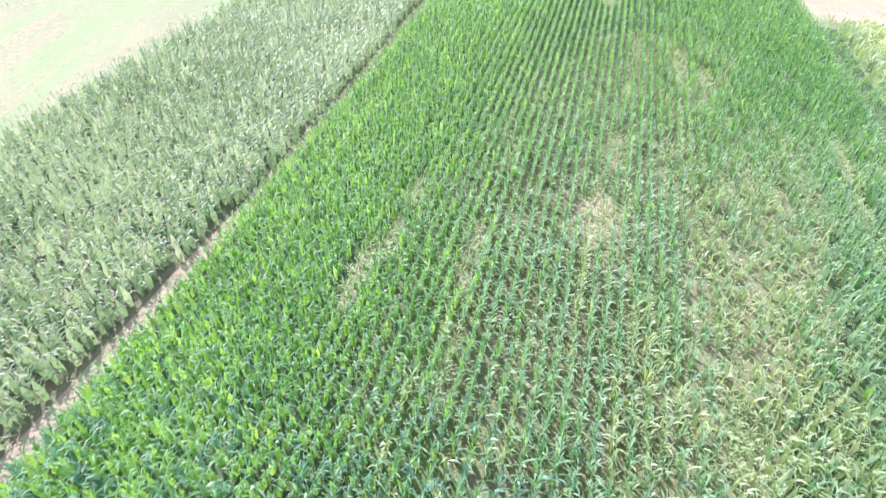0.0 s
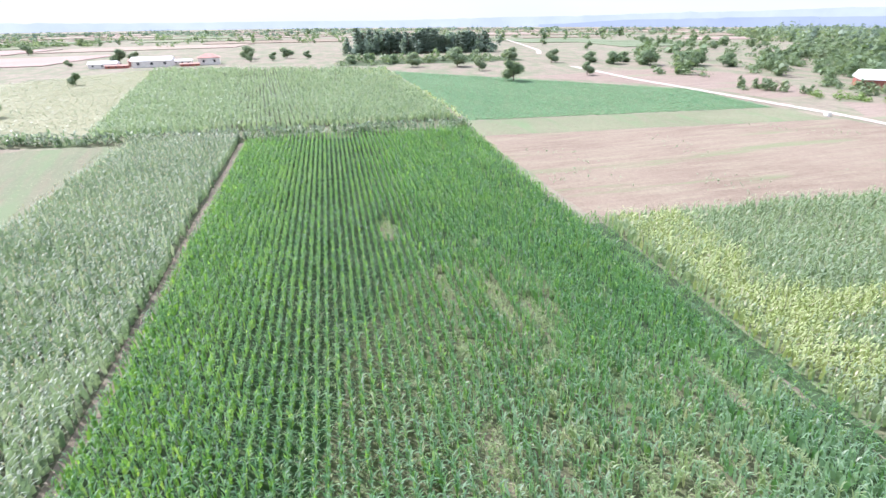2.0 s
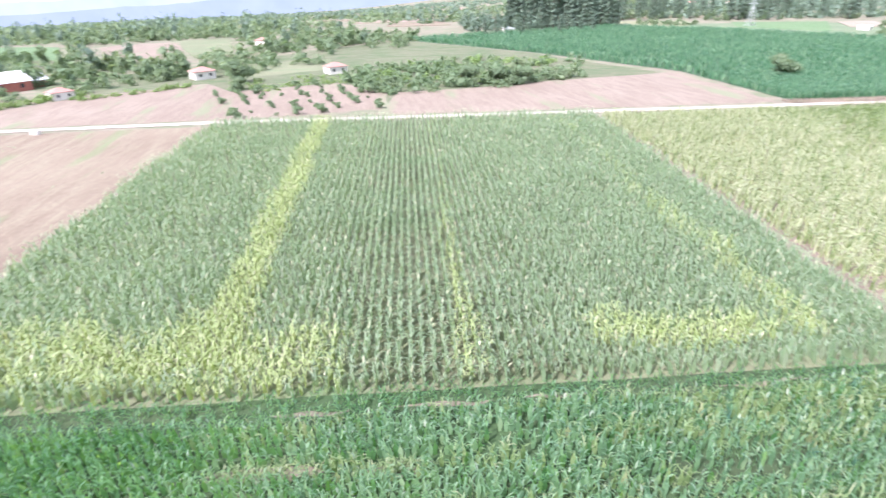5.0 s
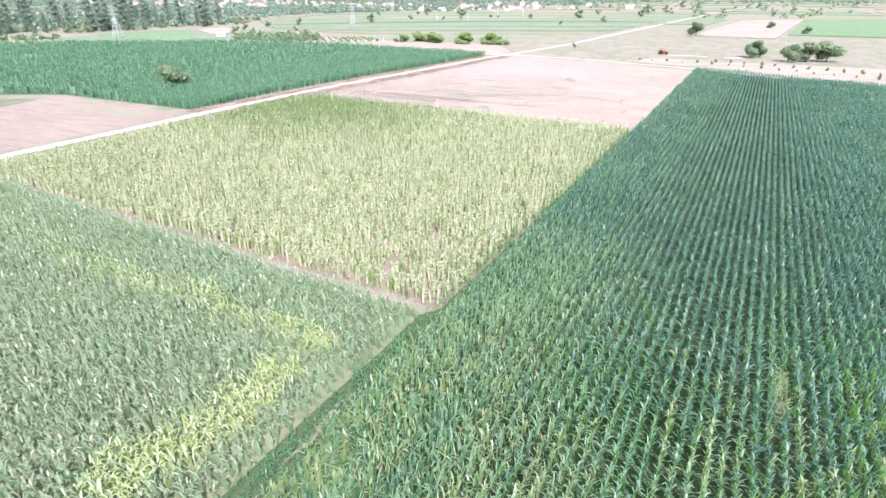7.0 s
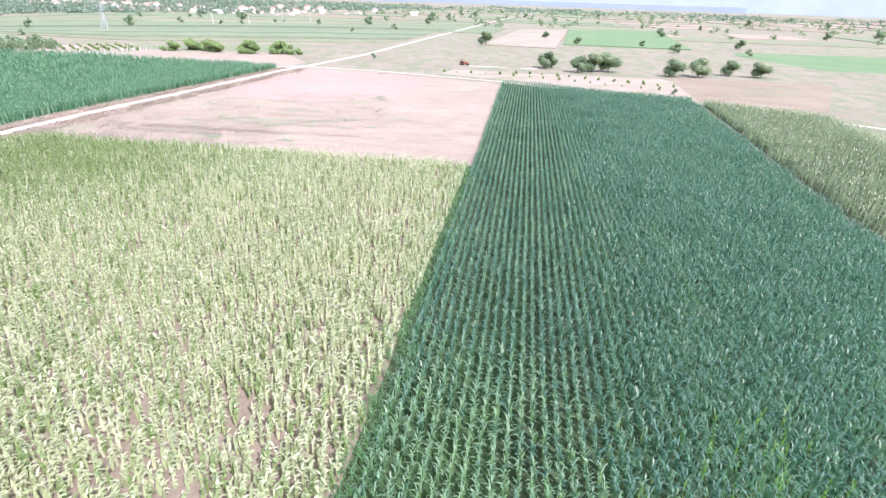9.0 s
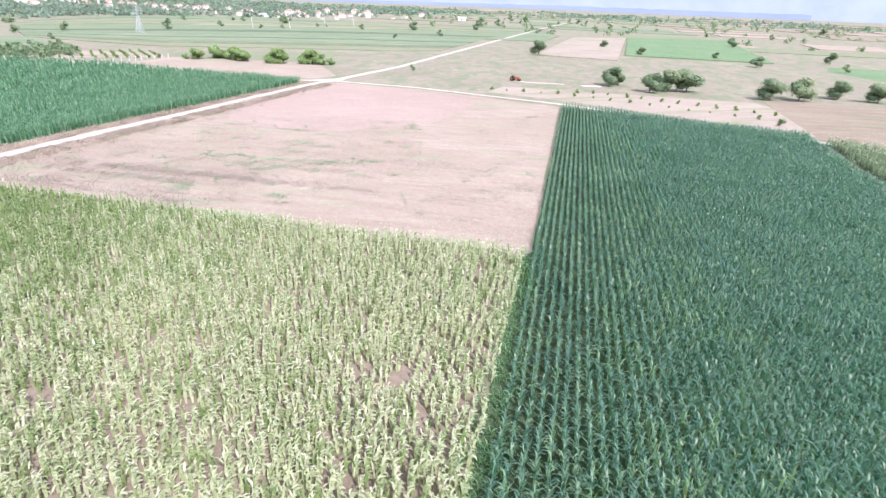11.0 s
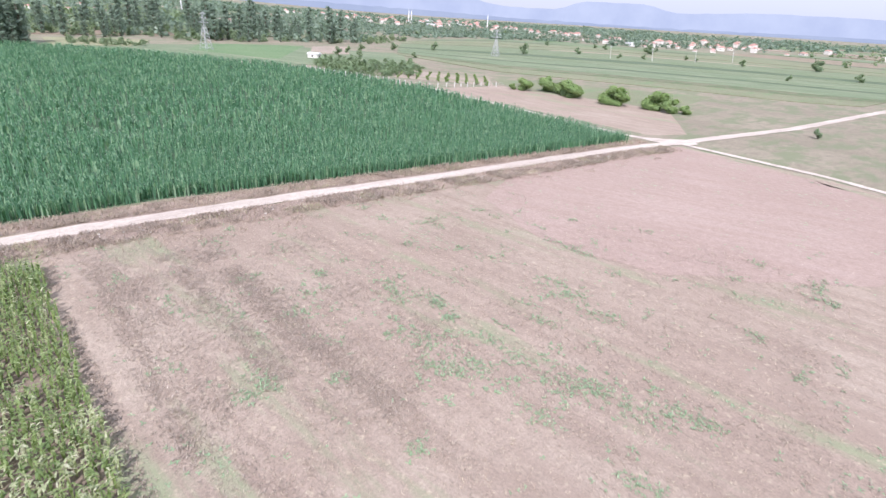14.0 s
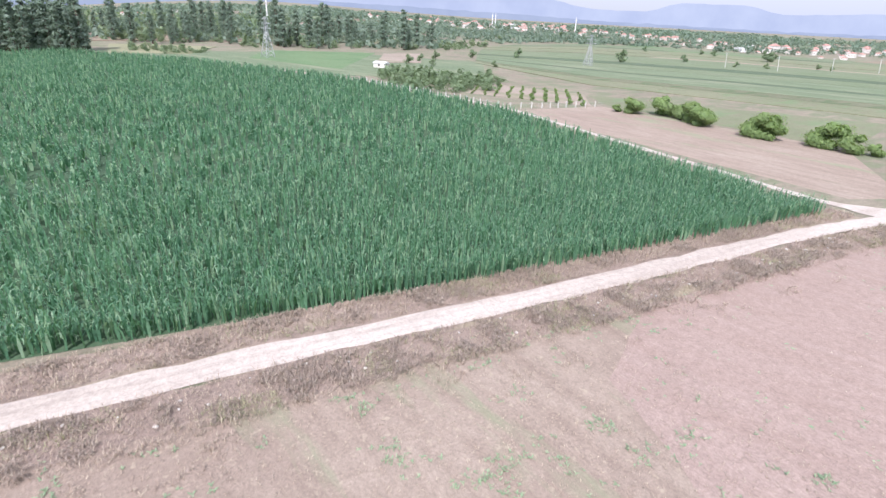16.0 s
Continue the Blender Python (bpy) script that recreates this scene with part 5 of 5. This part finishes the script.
wood("woodland", [(140, 186), (231, 275), (246, 236), (263, 196), (180, 150), (160, 166)], 0.011, M_grove, 5.0, 7.0, "lush green trees behind the barn", 90, 1.0)
wood("woodland", [(178, 112), (196, 100), (260, 52), (340, 62), (330, 28), (240, 36), (200, 62), (185, 88)], 0.018, M_tree, 4.2, 6.0, "dark green hedges and trees round the houses", 50, 1.1, clump=(25, 0.34))
wood("thicket", [(141, 47), (141, 24), (147, 3), (158, -18), (199, -30), (209, -8), (209, 21), (178, 51)], 0.020, M_tree, 2.6, 4.6, "grey-green thicket behind the orchard", 46, 0.9, clump=(14, 0.30))
wood("thicket", [(150, 48), (152, 10), (165, -14), (199, -22), (205, 10), (178, 50)], 0.020, M_willow, 2.2, 4.2, "lighter bushes in the thicket", 46, 0.9, clump=(11, 0.38))
wood("thicket", [(139, 32), (144, 4), (157, -18), (162, -15), (150, 6), (145, 32)], 0.05, M_tree, 3.2, 4.2, "dense hedge along the bare field", 60, 0.8)
wood("thicket", [(155, 52), (138, 45), (134, 35), (142, 28), (152, 16), (182, 20), (188, 40), (172, 54)], 0.055, M_grove, 3.0, 4.0, "dense grey-green thicket beside the orchard", 50, 0.8, clump=(9, 0.28))
wood("thicket", [(139, 116), (159, 94), (161, 96), (142, 118)], 0.30, M_willow, 1.3, 2.4, "low yellowish hedge along the bare plot", 34, 0.55)
wood("thicket", [(150, 124), (161, 113), (175, 103), (184, 106), (178, 120), (160, 133)], 0.055, M_tree, 3.6, 4.4, "grey-green bushes between the cottages", 60, 0.8)
wood("thicket", [(133, 142), (144, 132), (149, 134), (139, 146)], 0.10, M_tree, 2.6, 3.4, "grey bushes before the barn", 60, 0.75)
wood("thicket", [(178, 94), (184, 84), (192, 88), (200, 100), (188, 104)], 0.06, M_tree, 3.8, 4.6, "dark trees behind the cottage", 60, 0.8)
wood("thicket", [(150, 84), (146, 72), (158, 52), (174, 54), (172, 72), (165, 86)], 0.16, M_willow, 0.9, 1.7, "low yellowish shrubs behind the orchard", 22, 0.5, clump=(5, 0.35))
wood("thicket", [(112, 158), (125, 147), (128, 150), (116, 164)], 0.16, M_tree, 3.0, 3.2, "low dark hedge by the road", 60, 0.7)
wood("thicket", [(120, 140), (146, 116), (150, 119), (124, 145)], 0.22, M_willow, 1.6, 2.4, "low green hedge before the shed", 40, 0.6)
wood("woodland", [(338, 0), (352, -60), (366, -104), (395, -106), (450, -80), (420, 0)], 0.014, M_poplar_hazed, 9.0, 4.2, "grey-green undergrowth of the poplar wood", 70, 1.2)
wood("woodland", [(412, -120), (392, -175), (384, -215), (390, -262), (450, -220), (460, -110)], 0.008, M_tree, 6.0, 5.0, "mixed trees behind the pale meadow", 70, 1.2)
wood("thicket", [(352, -128), (349, -146), (358, -150), (372, -132), (380, -118), (370, -116)], 0.05, M_tree, 3.2, 4.0, "dark bushes before the pale meadow", 80, 0.8)
wood("woodland", [(450, -100), (400, -200), (385, -290), (440, -350), (480, -490), (440, -600), (640, -620), (900, -560), (800, -240), (620, -60)], 0.0052, M_poplar_hazed, 5.0, 11.0, "dark green trees before the town", 26, 2.8, clump=(60, 0.28))
wood("woodland", [(470, -500), (400, -600), (330, -680), (300, -800), (420, -1000), (700, -900), (800, -700), (640, -560)], 0.0026, M_poplar_hazed, 6.0, 10.0, "scattered trees among the town's houses", 28, 2.4)
wood("far_trees", [(300, -900), (420, -1000), (800, -700), (900, -560), (1250, -500), (1500, -900), (900, -1600), (200, -1500)], 0.0011, M_poplar_hazed, 8.0, 16.0, "hazy trees behind the town", 18, 4.5, clump=(90, 0.35))
wood("thicket", [(252, -180), (227, -178), (213, -190), (216, -212), (238, -228), (274, -204)], 0.06, M_grove, 3.4, 4.0, "dense green orchard behind the corn", 70, 0.75)
wood("thicket", [(0, 262), (80, 262), (84, 285), (0, 285)], 0.016, M_tree, 4.0, 6.0, "bushes below the poplars", 46, 1.2, True)
wood("woodland", [(-330, 590), (-190, 560), (-190, 600), (-330, 640)], 0.006, M_tree, 6.0, 9.0, "far line of trees", 50, 1.6)
wood("woodland", [(100, 200), (170, 160), (260, 300), (240, 420), (180, 330)], 0.0034, M_grove, 5.5, 7.5, "scattered green trees on the plain", 60, 1.2)
wood("far_trees", [(-700, 420), (-500, 900), (0, 1100), (500, 900), (420, 420), (150, 450), (-150, 480)], 0.00045, M_tree, 6.0, 8.0, "scattered trees on the far plain", 30, 2.0)
wood("far_trees", [(-900, -500), (-700, -1500), (0, -1600), (300, -1300), (250, -560), (20, -520), (-220, -480)], 0.00030, M_tree, 6.0, 8.0, "scattered trees on the far plain", 30, 2.0)
wood("far_trees", sector(-60, 34, 900, 2000), 0.00055, M_poplar_hazed, 7.0, 16.0, "hazy woods under the hills", 18, 4.5, clump=(140, 0.55))
wood("far_trees", sector(150, 215, 1300, 2200), 0.0006, M_poplar_hazed, 7.0, 16.0, "hazy woods under the hills", 18, 4.5, clump=(140, 0.50))
wood("thicket", [(176, 108), (183, 104), (192, 118), (186, 124)], 0.09, M_tree, 6.0, 5.0, "tall dark trees beside the cottage", 80, 0.9)
wood("thicket", [(160, 136), (170, 132), (176, 142), (168, 150)], 0.07, M_grove, 6.0, 5.0, "bright green trees beside the barn", 80, 0.9)
wood("thicket", [(138, 158), (150, 140), (154, 143), (143, 163)], 0.12, M_tree, 3.0, 3.6, "grey bushes in front of the barn", 60, 0.8)
wood("poplar_grove", [(4, 322), (90, 316), (92, 334), (30, 346), (4, 340)], 0.022, M_poplar_hazed, 9.0, 6.0, "dense dark grove on the plain", 70, 1.3, True)
wood("thicket", [(380, -250), (400, -290), (440, -350), (420, -362), (374, -292)], 0.012, M_tree, 4.5, 6.0, "dark scrub before the town trees", 50, 1.4)


# ---- houses ----
def house(name, label, w, d, h, roof_h, wall, roof, windows=2, hip=True, group="houses", category="house", over=0.4):
    t = thing(name, label, category, group)
    bm = bmesh.new()
    th = 0.25
    box(bm, -w / 2, -d / 2, 0, w / 2, -d / 2 + th, h)
    box(bm, -w / 2, d / 2 - th, 0, w / 2, d / 2, h)
    box(bm, -w / 2, -d / 2 + th, 0, -w / 2 + th, d / 2 - th, h)
    box(bm, w / 2 - th, -d / 2 + th, 0, w / 2, d / 2 - th, h)
    part("wall", bm, wall, t)
    bm = bmesh.new()
    a, b = w / 2 + over, d / 2 + over
    rx = max(0.3, a - b) if hip else a
    low = [bm.verts.new((x, y, h - 0.02)) for x, y in ((-a, -b), (a, -b), (a, b), (-a, b))]
    up = [bm.verts.new((x, y, h + 0.16)) for x, y in ((-a, -b), (a, -b), (a, b), (-a, b))]
    r0, r1 = bm.verts.new((-rx, 0, h + roof_h)), bm.verts.new((rx, 0, h + roof_h))
    for q in ((up[0], up[1], r1, r0), (up[2], up[3], r0, r1), (up[1], up[2], r1), (up[3], up[0], r0), (low[3], low[2], low[1], low[0])):
        bm.faces.new(q)
    for i in range(4):
        bm.faces.new((low[i], low[(i + 1) % 4], up[(i + 1) % 4], up[i]))
    part("roof", bm, roof, t)
    for s in (-1, 1):
        for i in range(windows):
            x = -w / 2 + w * (i + 0.5) / windows
            bm = bmesh.new()
            y = s * (d / 2 + 0.01)
            box(bm, x - 0.5, y - 0.03, h * 0.38, x + 0.5, y + 0.03, h * 0.38 + 1.1)
            part("window", bm, M_glassdark, t)
    bm = bmesh.new()
    box(bm, -w / 2 - 0.04, -0.45, 0, -w / 2 + 0.03, 0.45, 2.05)
    part("door", bm, M_bark, t)
    return t


cottage = house("cottage", "small plastered cottage with a red tiled hip roof", 8.0, 6.5, 2.9, 1.7, M_wall, M_rooftile)
cottage.matrix_basis = at(175, 97.5, -50, 0.78)
copy_thing(cottage, at(179, 57.5, -60, 0.95))
copy_thing(cottage, at(145, 123, -40, 0.8))
copy_thing(cottage, at(285, 104, -20, 1.2))
barn = house("barn", "long red brick barn under a white sheet roof", 20.0, 10.0, 2.5, 2.5, M_brickwall, M_whiteroof, 4, False, category="barn")
barn.matrix_basis = at(157, 150, -35)
copy_thing(barn, at(166, 147, -35, 0.7))
farm = house("farm_shed", "low farm shed with a white sheet roof", 16.0, 8.0, 2.6, 1.6, M_wall, M_whiteroof, 3, False, "farm sheds", "shed")
farm.matrix_basis = at(-80, 290, 5)
for p in ((-100, 290, 0, 0.7), (-70, 300, 4, 0.5)):
    copy_thing(farm, at(*p))
byre = house("byre", "low brown byre with a rusty roof", 18.0, 6.0, 2.0, 1.0, M_brickwall, M_townroof, 3, False, "farm sheds", "shed")
byre.matrix_basis = at(-83, 299, 3)
copy_thing(byre, at(-64, 286, 6, 0.45))
copy_thing(byre, at(-94, 287, 2, 0.5))
cabin = house("farmhouse", "small white farmhouse with a red roof", 9.0, 7.0, 2.9, 1.8, M_wall, M_townroof, 2, group="farm sheds")
cabin.matrix_basis = at(-57, 293, 8)
hut = house("hut", "small white hut by the orchard", 7.0, 5.0, 2.5, 0.9, M_wall, M_whiteroof, 1, False, category="hut")
hut.matrix_basis = at(286, -203, 30, 0.75)
copy_thing(hut, at(184, -827, 10, 2.0))
copy_thing(hut, at(330, -24, 10, 1.3))
town_a = house("town_house", "pale town house with a red tiled roof", 11.0, 9.0, 6.0, 2.2, M_wall, M_townroof, 3, group="town houses")
town_b = house("town_house", "low pale town house with a red roof", 13.0, 9.0, 3.4, 2.0, M_wall, M_townroof, 3, group="town houses")
town_c = house("flats", "white block of flats with a flat roof", 16.0, 12.0, 11.0, 0.6, M_whiteroof, M_whiteroof, 5, group="town houses", category="building")
hr = random.Random(21)
first = {town_a: True, town_b: True, town_c: True}
for i in range(266):
    f = hr.random()
    x = 330 + 1000 * f ** 1.1 + hr.uniform(-60, 60)
    y = -690 - 300 * f + hr.uniform(-150, 130) * (0.4 + f)
    if i % 5 in (1, 3):                               # the nearer, denser quarter by the minarets
        x, y = 930 + hr.uniform(-190, 330), -740 + hr.uniform(-150, 130)
        f = 0.55
    if i % 11 == 0:
        x, y = 300 + hr.uniform(-40, 140), -720 + hr.uniform(-260, 60)
    kind = town_c if hr.random() < 0.03 else (town_a if hr.random() < 0.5 else town_b)
    size = hr.uniform(0.42, 0.66) + 0.42 * f
    m = at(x, y, hr.choice((0, 90)) + hr.uniform(-25, 25), size, size * (0.8 if kind == town_c else hr.uniform(1.0, 1.5)))
    if first[kind]:
        kind.matrix_basis, first[kind] = m, False
    else:
        copy_thing(kind, m)


for i in range(26):                                   # scattered houses among the eastern trees
    a, q = radians(hr.uniform(98, 121)), hr.uniform(560, 1000)
    copy_thing(town_b if i % 3 else town_a, at(40 + q * math.sin(a), -30 + q * math.cos(a), hr.uniform(0, 180), hr.uniform(0.6, 0.9)))


def minaret(height):
    t = thing("minaret", "slim white minaret with a pointed cap", "minaret", "minarets")
    bm = bmesh.new()
    rod(bm, (0, 0, 0), (0, 0, height * 0.14), 1.5, 1.4, 10)
    rod(bm, (0, 0, height * 0.14), (0, 0, height * 0.84), 0.95, 0.85, 10)
    part("shaft", bm, M_whiteroof, t)
    bm = bmesh.new()
    rod(bm, (0, 0, height * 0.66), (0, 0, height * 0.69), 0.9, 1.5, 10)
    part("balcony", bm, M_wall, t)
    bm = bmesh.new()
    rod(bm, (0, 0, height * 0.84), (0, 0, height), 0.95, 0.05, 10)
    part("cap", bm, M_steel, t)
    return t


mn = minaret(27.0)
mn.matrix_basis = at(900, -735)
for p in ((908, -748), (760, -800), (880, -330)):
    copy_thing(mn, at(*p))


# ---- pylons, poles, fence ----
def pylon(h):
    t = thing("pylon", "grey steel lattice pylon", "pylon", "pylons")
    w0, w1, waist = h * 0.13, h * 0.035, h * 0.62
    corners = ((1, 1), (1, -1), (-1, -1), (-1, 1))
    for sx, sy in corners:
        bm = bmesh.new()
        rod(bm, (sx * w0, sy * w0, 0), (sx * w1, sy * w1, waist), 0.14, 0.12, 5)
        rod(bm, (sx * w1, sy * w1, waist), (sx * w1 * 0.5, sy * w1 * 0.5, h), 0.12, 0.08, 5)
        part("leg", bm, M_steel, t)
    for i in range(6):
        z0, z1 = waist * i / 6, waist * (i + 1) / 6
        a, b = w0 + (w1 - w0) * i / 6, w0 + (w1 - w0) * (i + 1) / 6
        for (ax, ay), (bx, by) in zip(corners, corners[1:] + corners[:1]):
            for p, q in (((ax * a, ay * a, z0), (bx * b, by * b, z1)), ((bx * a, by * a, z0), (ax * b, ay * b, z1))):
                bm = bmesh.new()
                rod(bm, p, q, 0.06, 0.06, 4)
                part("brace", bm, M_steel, t)
    for z, reach in ((0.72, 3.6), (0.84, 2.9), (0.95, 2.2)):
        bm = bmesh.new()
        rod(bm, (-reach, 0, h * z), (reach, 0, h * z), 0.1, 0.1, 5)
        rod(bm, (-reach, 0, h * z), (0, 0, h * z + 0.9), 0.06, 0.06, 4)
        rod(bm, (reach, 0, h * z), (0, 0, h * z + 0.9), 0.06, 0.06, 4)
        part("crossarm", bm, M_steel, t)
    return t


py = pylon(17.0)
py.matrix_basis = at(334, -170, 20)
copy_thing(py, at(281, -321, 20, 0.9))
pole = thing("utility_pole", "leaning pale concrete utility pole", "pole", "utility poles")
bm = bmesh.new()
rod(bm, (0, 0, -0.3), (0, 0, 8.5), 0.2, 0.12, 8)
part("mast", bm, M_post, pole)
bm = bmesh.new()
box(bm, -0.9, -0.06, 7.9, 0.9, 0.06, 8.05)
part("crossarm", bm, M_steel, pole)
for i, p in enumerate(((261, -414), (240, -432), (228, -470), (217, -506))):
    m = at(*p, 30) @ pose(0, 0, 0, 0, 5 + 2 * (i % 2), 0)
    if i:
        copy_thing(pole, m)
    else:
        pole.matrix_basis = m
fence_line = [(245, -175), (226, -178), (213, -182), (204, -184.5), (191, -186.5), (185, -189.5), (183, -199), (182, -207), (179, -219)]
fence = thing("fence", "pale concrete posts with wire round the orchard", "fence")
pm = None
for (ax, ay), (bx, by) in zip(fence_line, fence_line[1:]):
    n = max(1, int(math.dist((ax, ay), (bx, by)) / 2.6))
    for i in range(n):
        x, y = ax + (bx - ax) * i / n, ay + (by - ay) * i / n
        if pm is None:
            bm = bmesh.new()
            box(bm, -0.11, -0.11, -0.2, 0.11, 0.11, 1.6)
            bmesh.ops.bevel(bm, geom=bm.edges[:], offset=0.02, segments=1, affect="EDGES")
            pm = part("post", bm, M_post, fence)
            ob = pm
        else:
            ob = new("post", pm.data)
            ob.parent = fence
        ob.matrix_basis = pose(x, y, 0, tr.uniform(-3, 3), tr.uniform(-3, 3), tr.uniform(0, 90))
bm = bmesh.new()
for (ax, ay), (bx, by) in zip(fence_line, fence_line[1:]):
    for z in (0.6, 1.2):
        rod(bm, (ax, ay, z), (bx, by, z), 0.012, 0.012, 4)
part("wire", bm, M_steel, fence)


# ---- small things ----
def boulder(seed):
    r = random.Random(seed)
    bm = bmesh.new()
    bmesh.ops.create_icosphere(bm, subdivisions=2, radius=0.3)
    for v in bm.verts:
        v.co *= 1 + 0.35 * noise.noise(v.co * 3.1 + Vector((seed, 0, 0)))
        v.co.z *= 0.62
    me = bpy.data.meshes.new("stone")
    bm.to_mesh(me)
    bm.free()
    me.materials.append(M_stone)
    ob = new("stone", me)
    return tagged(ob, "pale limestone rock on the dry road bank", "stone", "stones on the bank")


kinds = [boulder(i) for i in range(4)]
bank = R1[7:12]
for i in range(84):
    k = i % (len(bank) - 1)
    f = tr.random()
    a, b = Vector(bank[k]), Vector(bank[k + 1])
    d = (b - a).normalized()
    p = a + (b - a) * f + Vector((-d.y, d.x)) * -tr.uniform(1.9, 4.6)
    m = pose(p.x, p.y, 0.10, 0, 0, tr.uniform(0, 360)) @ Matrix.Diagonal((*[tr.uniform(0.35, 1.0)] * 3, 1))
    if i < 4:
        kinds[i].matrix_basis = m
    else:
        copy_thing(kinds[i % 4], m)
for i, p in enumerate(((68.2, 77.5), (68.6, 68.0))):
    bm = bmesh.new()
    box(bm, -0.9, -0.4, -0.1, 0.9, 0.4, 0.8)
    bmesh.ops.bevel(bm, geom=bm.edges[:], offset=0.06, segments=2, affect="EDGES")
    me = bpy.data.meshes.new("concrete_block")
    bm.to_mesh(me)
    bm.free()
    me.materials.append(M_post)
    ob = tagged(new("concrete_block", me), "white concrete culvert block beside the road", "block", "culvert blocks")
    ob.matrix_basis = pose(p[0] * U - 1.6, p[1] * U, 0.05, 0, 0, 75)
poly_mesh("spoil_strip", plan((26.5, -136.0), (26.3, -137.4), (16.0, -138.0), (16.0, -136.6)), M_road, 0.06, label="pale strip of spread spoil", category="ground", wobble=0.8, seg=2.0)


def tractor():
    t = thing("tractor", "small red farm tractor standing in the stubble", "tractor")
    bm = bmesh.new()
    box(bm, -0.45, -0.2, 0.65, 0.45, 1.9, 1.35)
    bmesh.ops.bevel(bm, geom=bm.edges[:], offset=0.08, segments=2, affect="EDGES")
    part("hood", bm, M_red, t)
    bm = bmesh.new()
    box(bm, -0.6, -1.3, 0.55, 0.6, -0.15, 1.05)
    part("chassis", bm, M_rubber, t)
    bm = bmesh.new()
    box(bm, -0.35, -1.1, 1.05, 0.35, -0.5, 1.2)
    box(bm, -0.35, -1.2, 1.2, 0.35, -1.08, 1.65)
    part("seat", bm, M_rubber, t)
    bm = bmesh.new()
    box(bm, -0.75, -1.4, 2.15, 0.75, 0.05, 2.25)
    for sx in (-0.65, 0.65):
        for yy in (-1.3, -0.05):
            rod(bm, (sx, yy, 1.0), (sx, yy, 2.16), 0.04, 0.04, 6)
    part("canopy", bm, M_red, t)
    for sx in (-1, 1):
        for yy, rr, ww in ((-0.85, 0.72, 0.38), (1.45, 0.42, 0.24)):
            bm = bmesh.new()
            rod(bm, (sx * 0.55, yy, rr), (sx * (0.55 + ww), yy, rr), rr, rr, 18)
            bmesh.ops.bevel(bm, geom=[e for e in bm.edges if e.calc_length() > 0.1 and abs(e.verts[0].co.x - e.verts[1].co.x) < 0.01], offset=0.05, segments=1, affect="EDGES")
            w = part("wheel", bm, M_rubber, t)
            bm = bmesh.new()
            rod(bm, (sx * 0.6, yy, rr), (sx * (0.57 + ww), yy, rr), rr * 0.5, rr * 0.45, 12)
            part("rim", bm, M_red, w)
    return t


tractor().matrix_basis = at(41.5, -214.0, 70)
poly_mesh("gravel_heap", [(12.0, -211.5), (18.5, -211.0), (19.5, -213.0), (13.0, -214.5)], M_stone, 0.07, label="pale spread gravel under the tree", category="ground", wobble=0.7, seg=1.2)
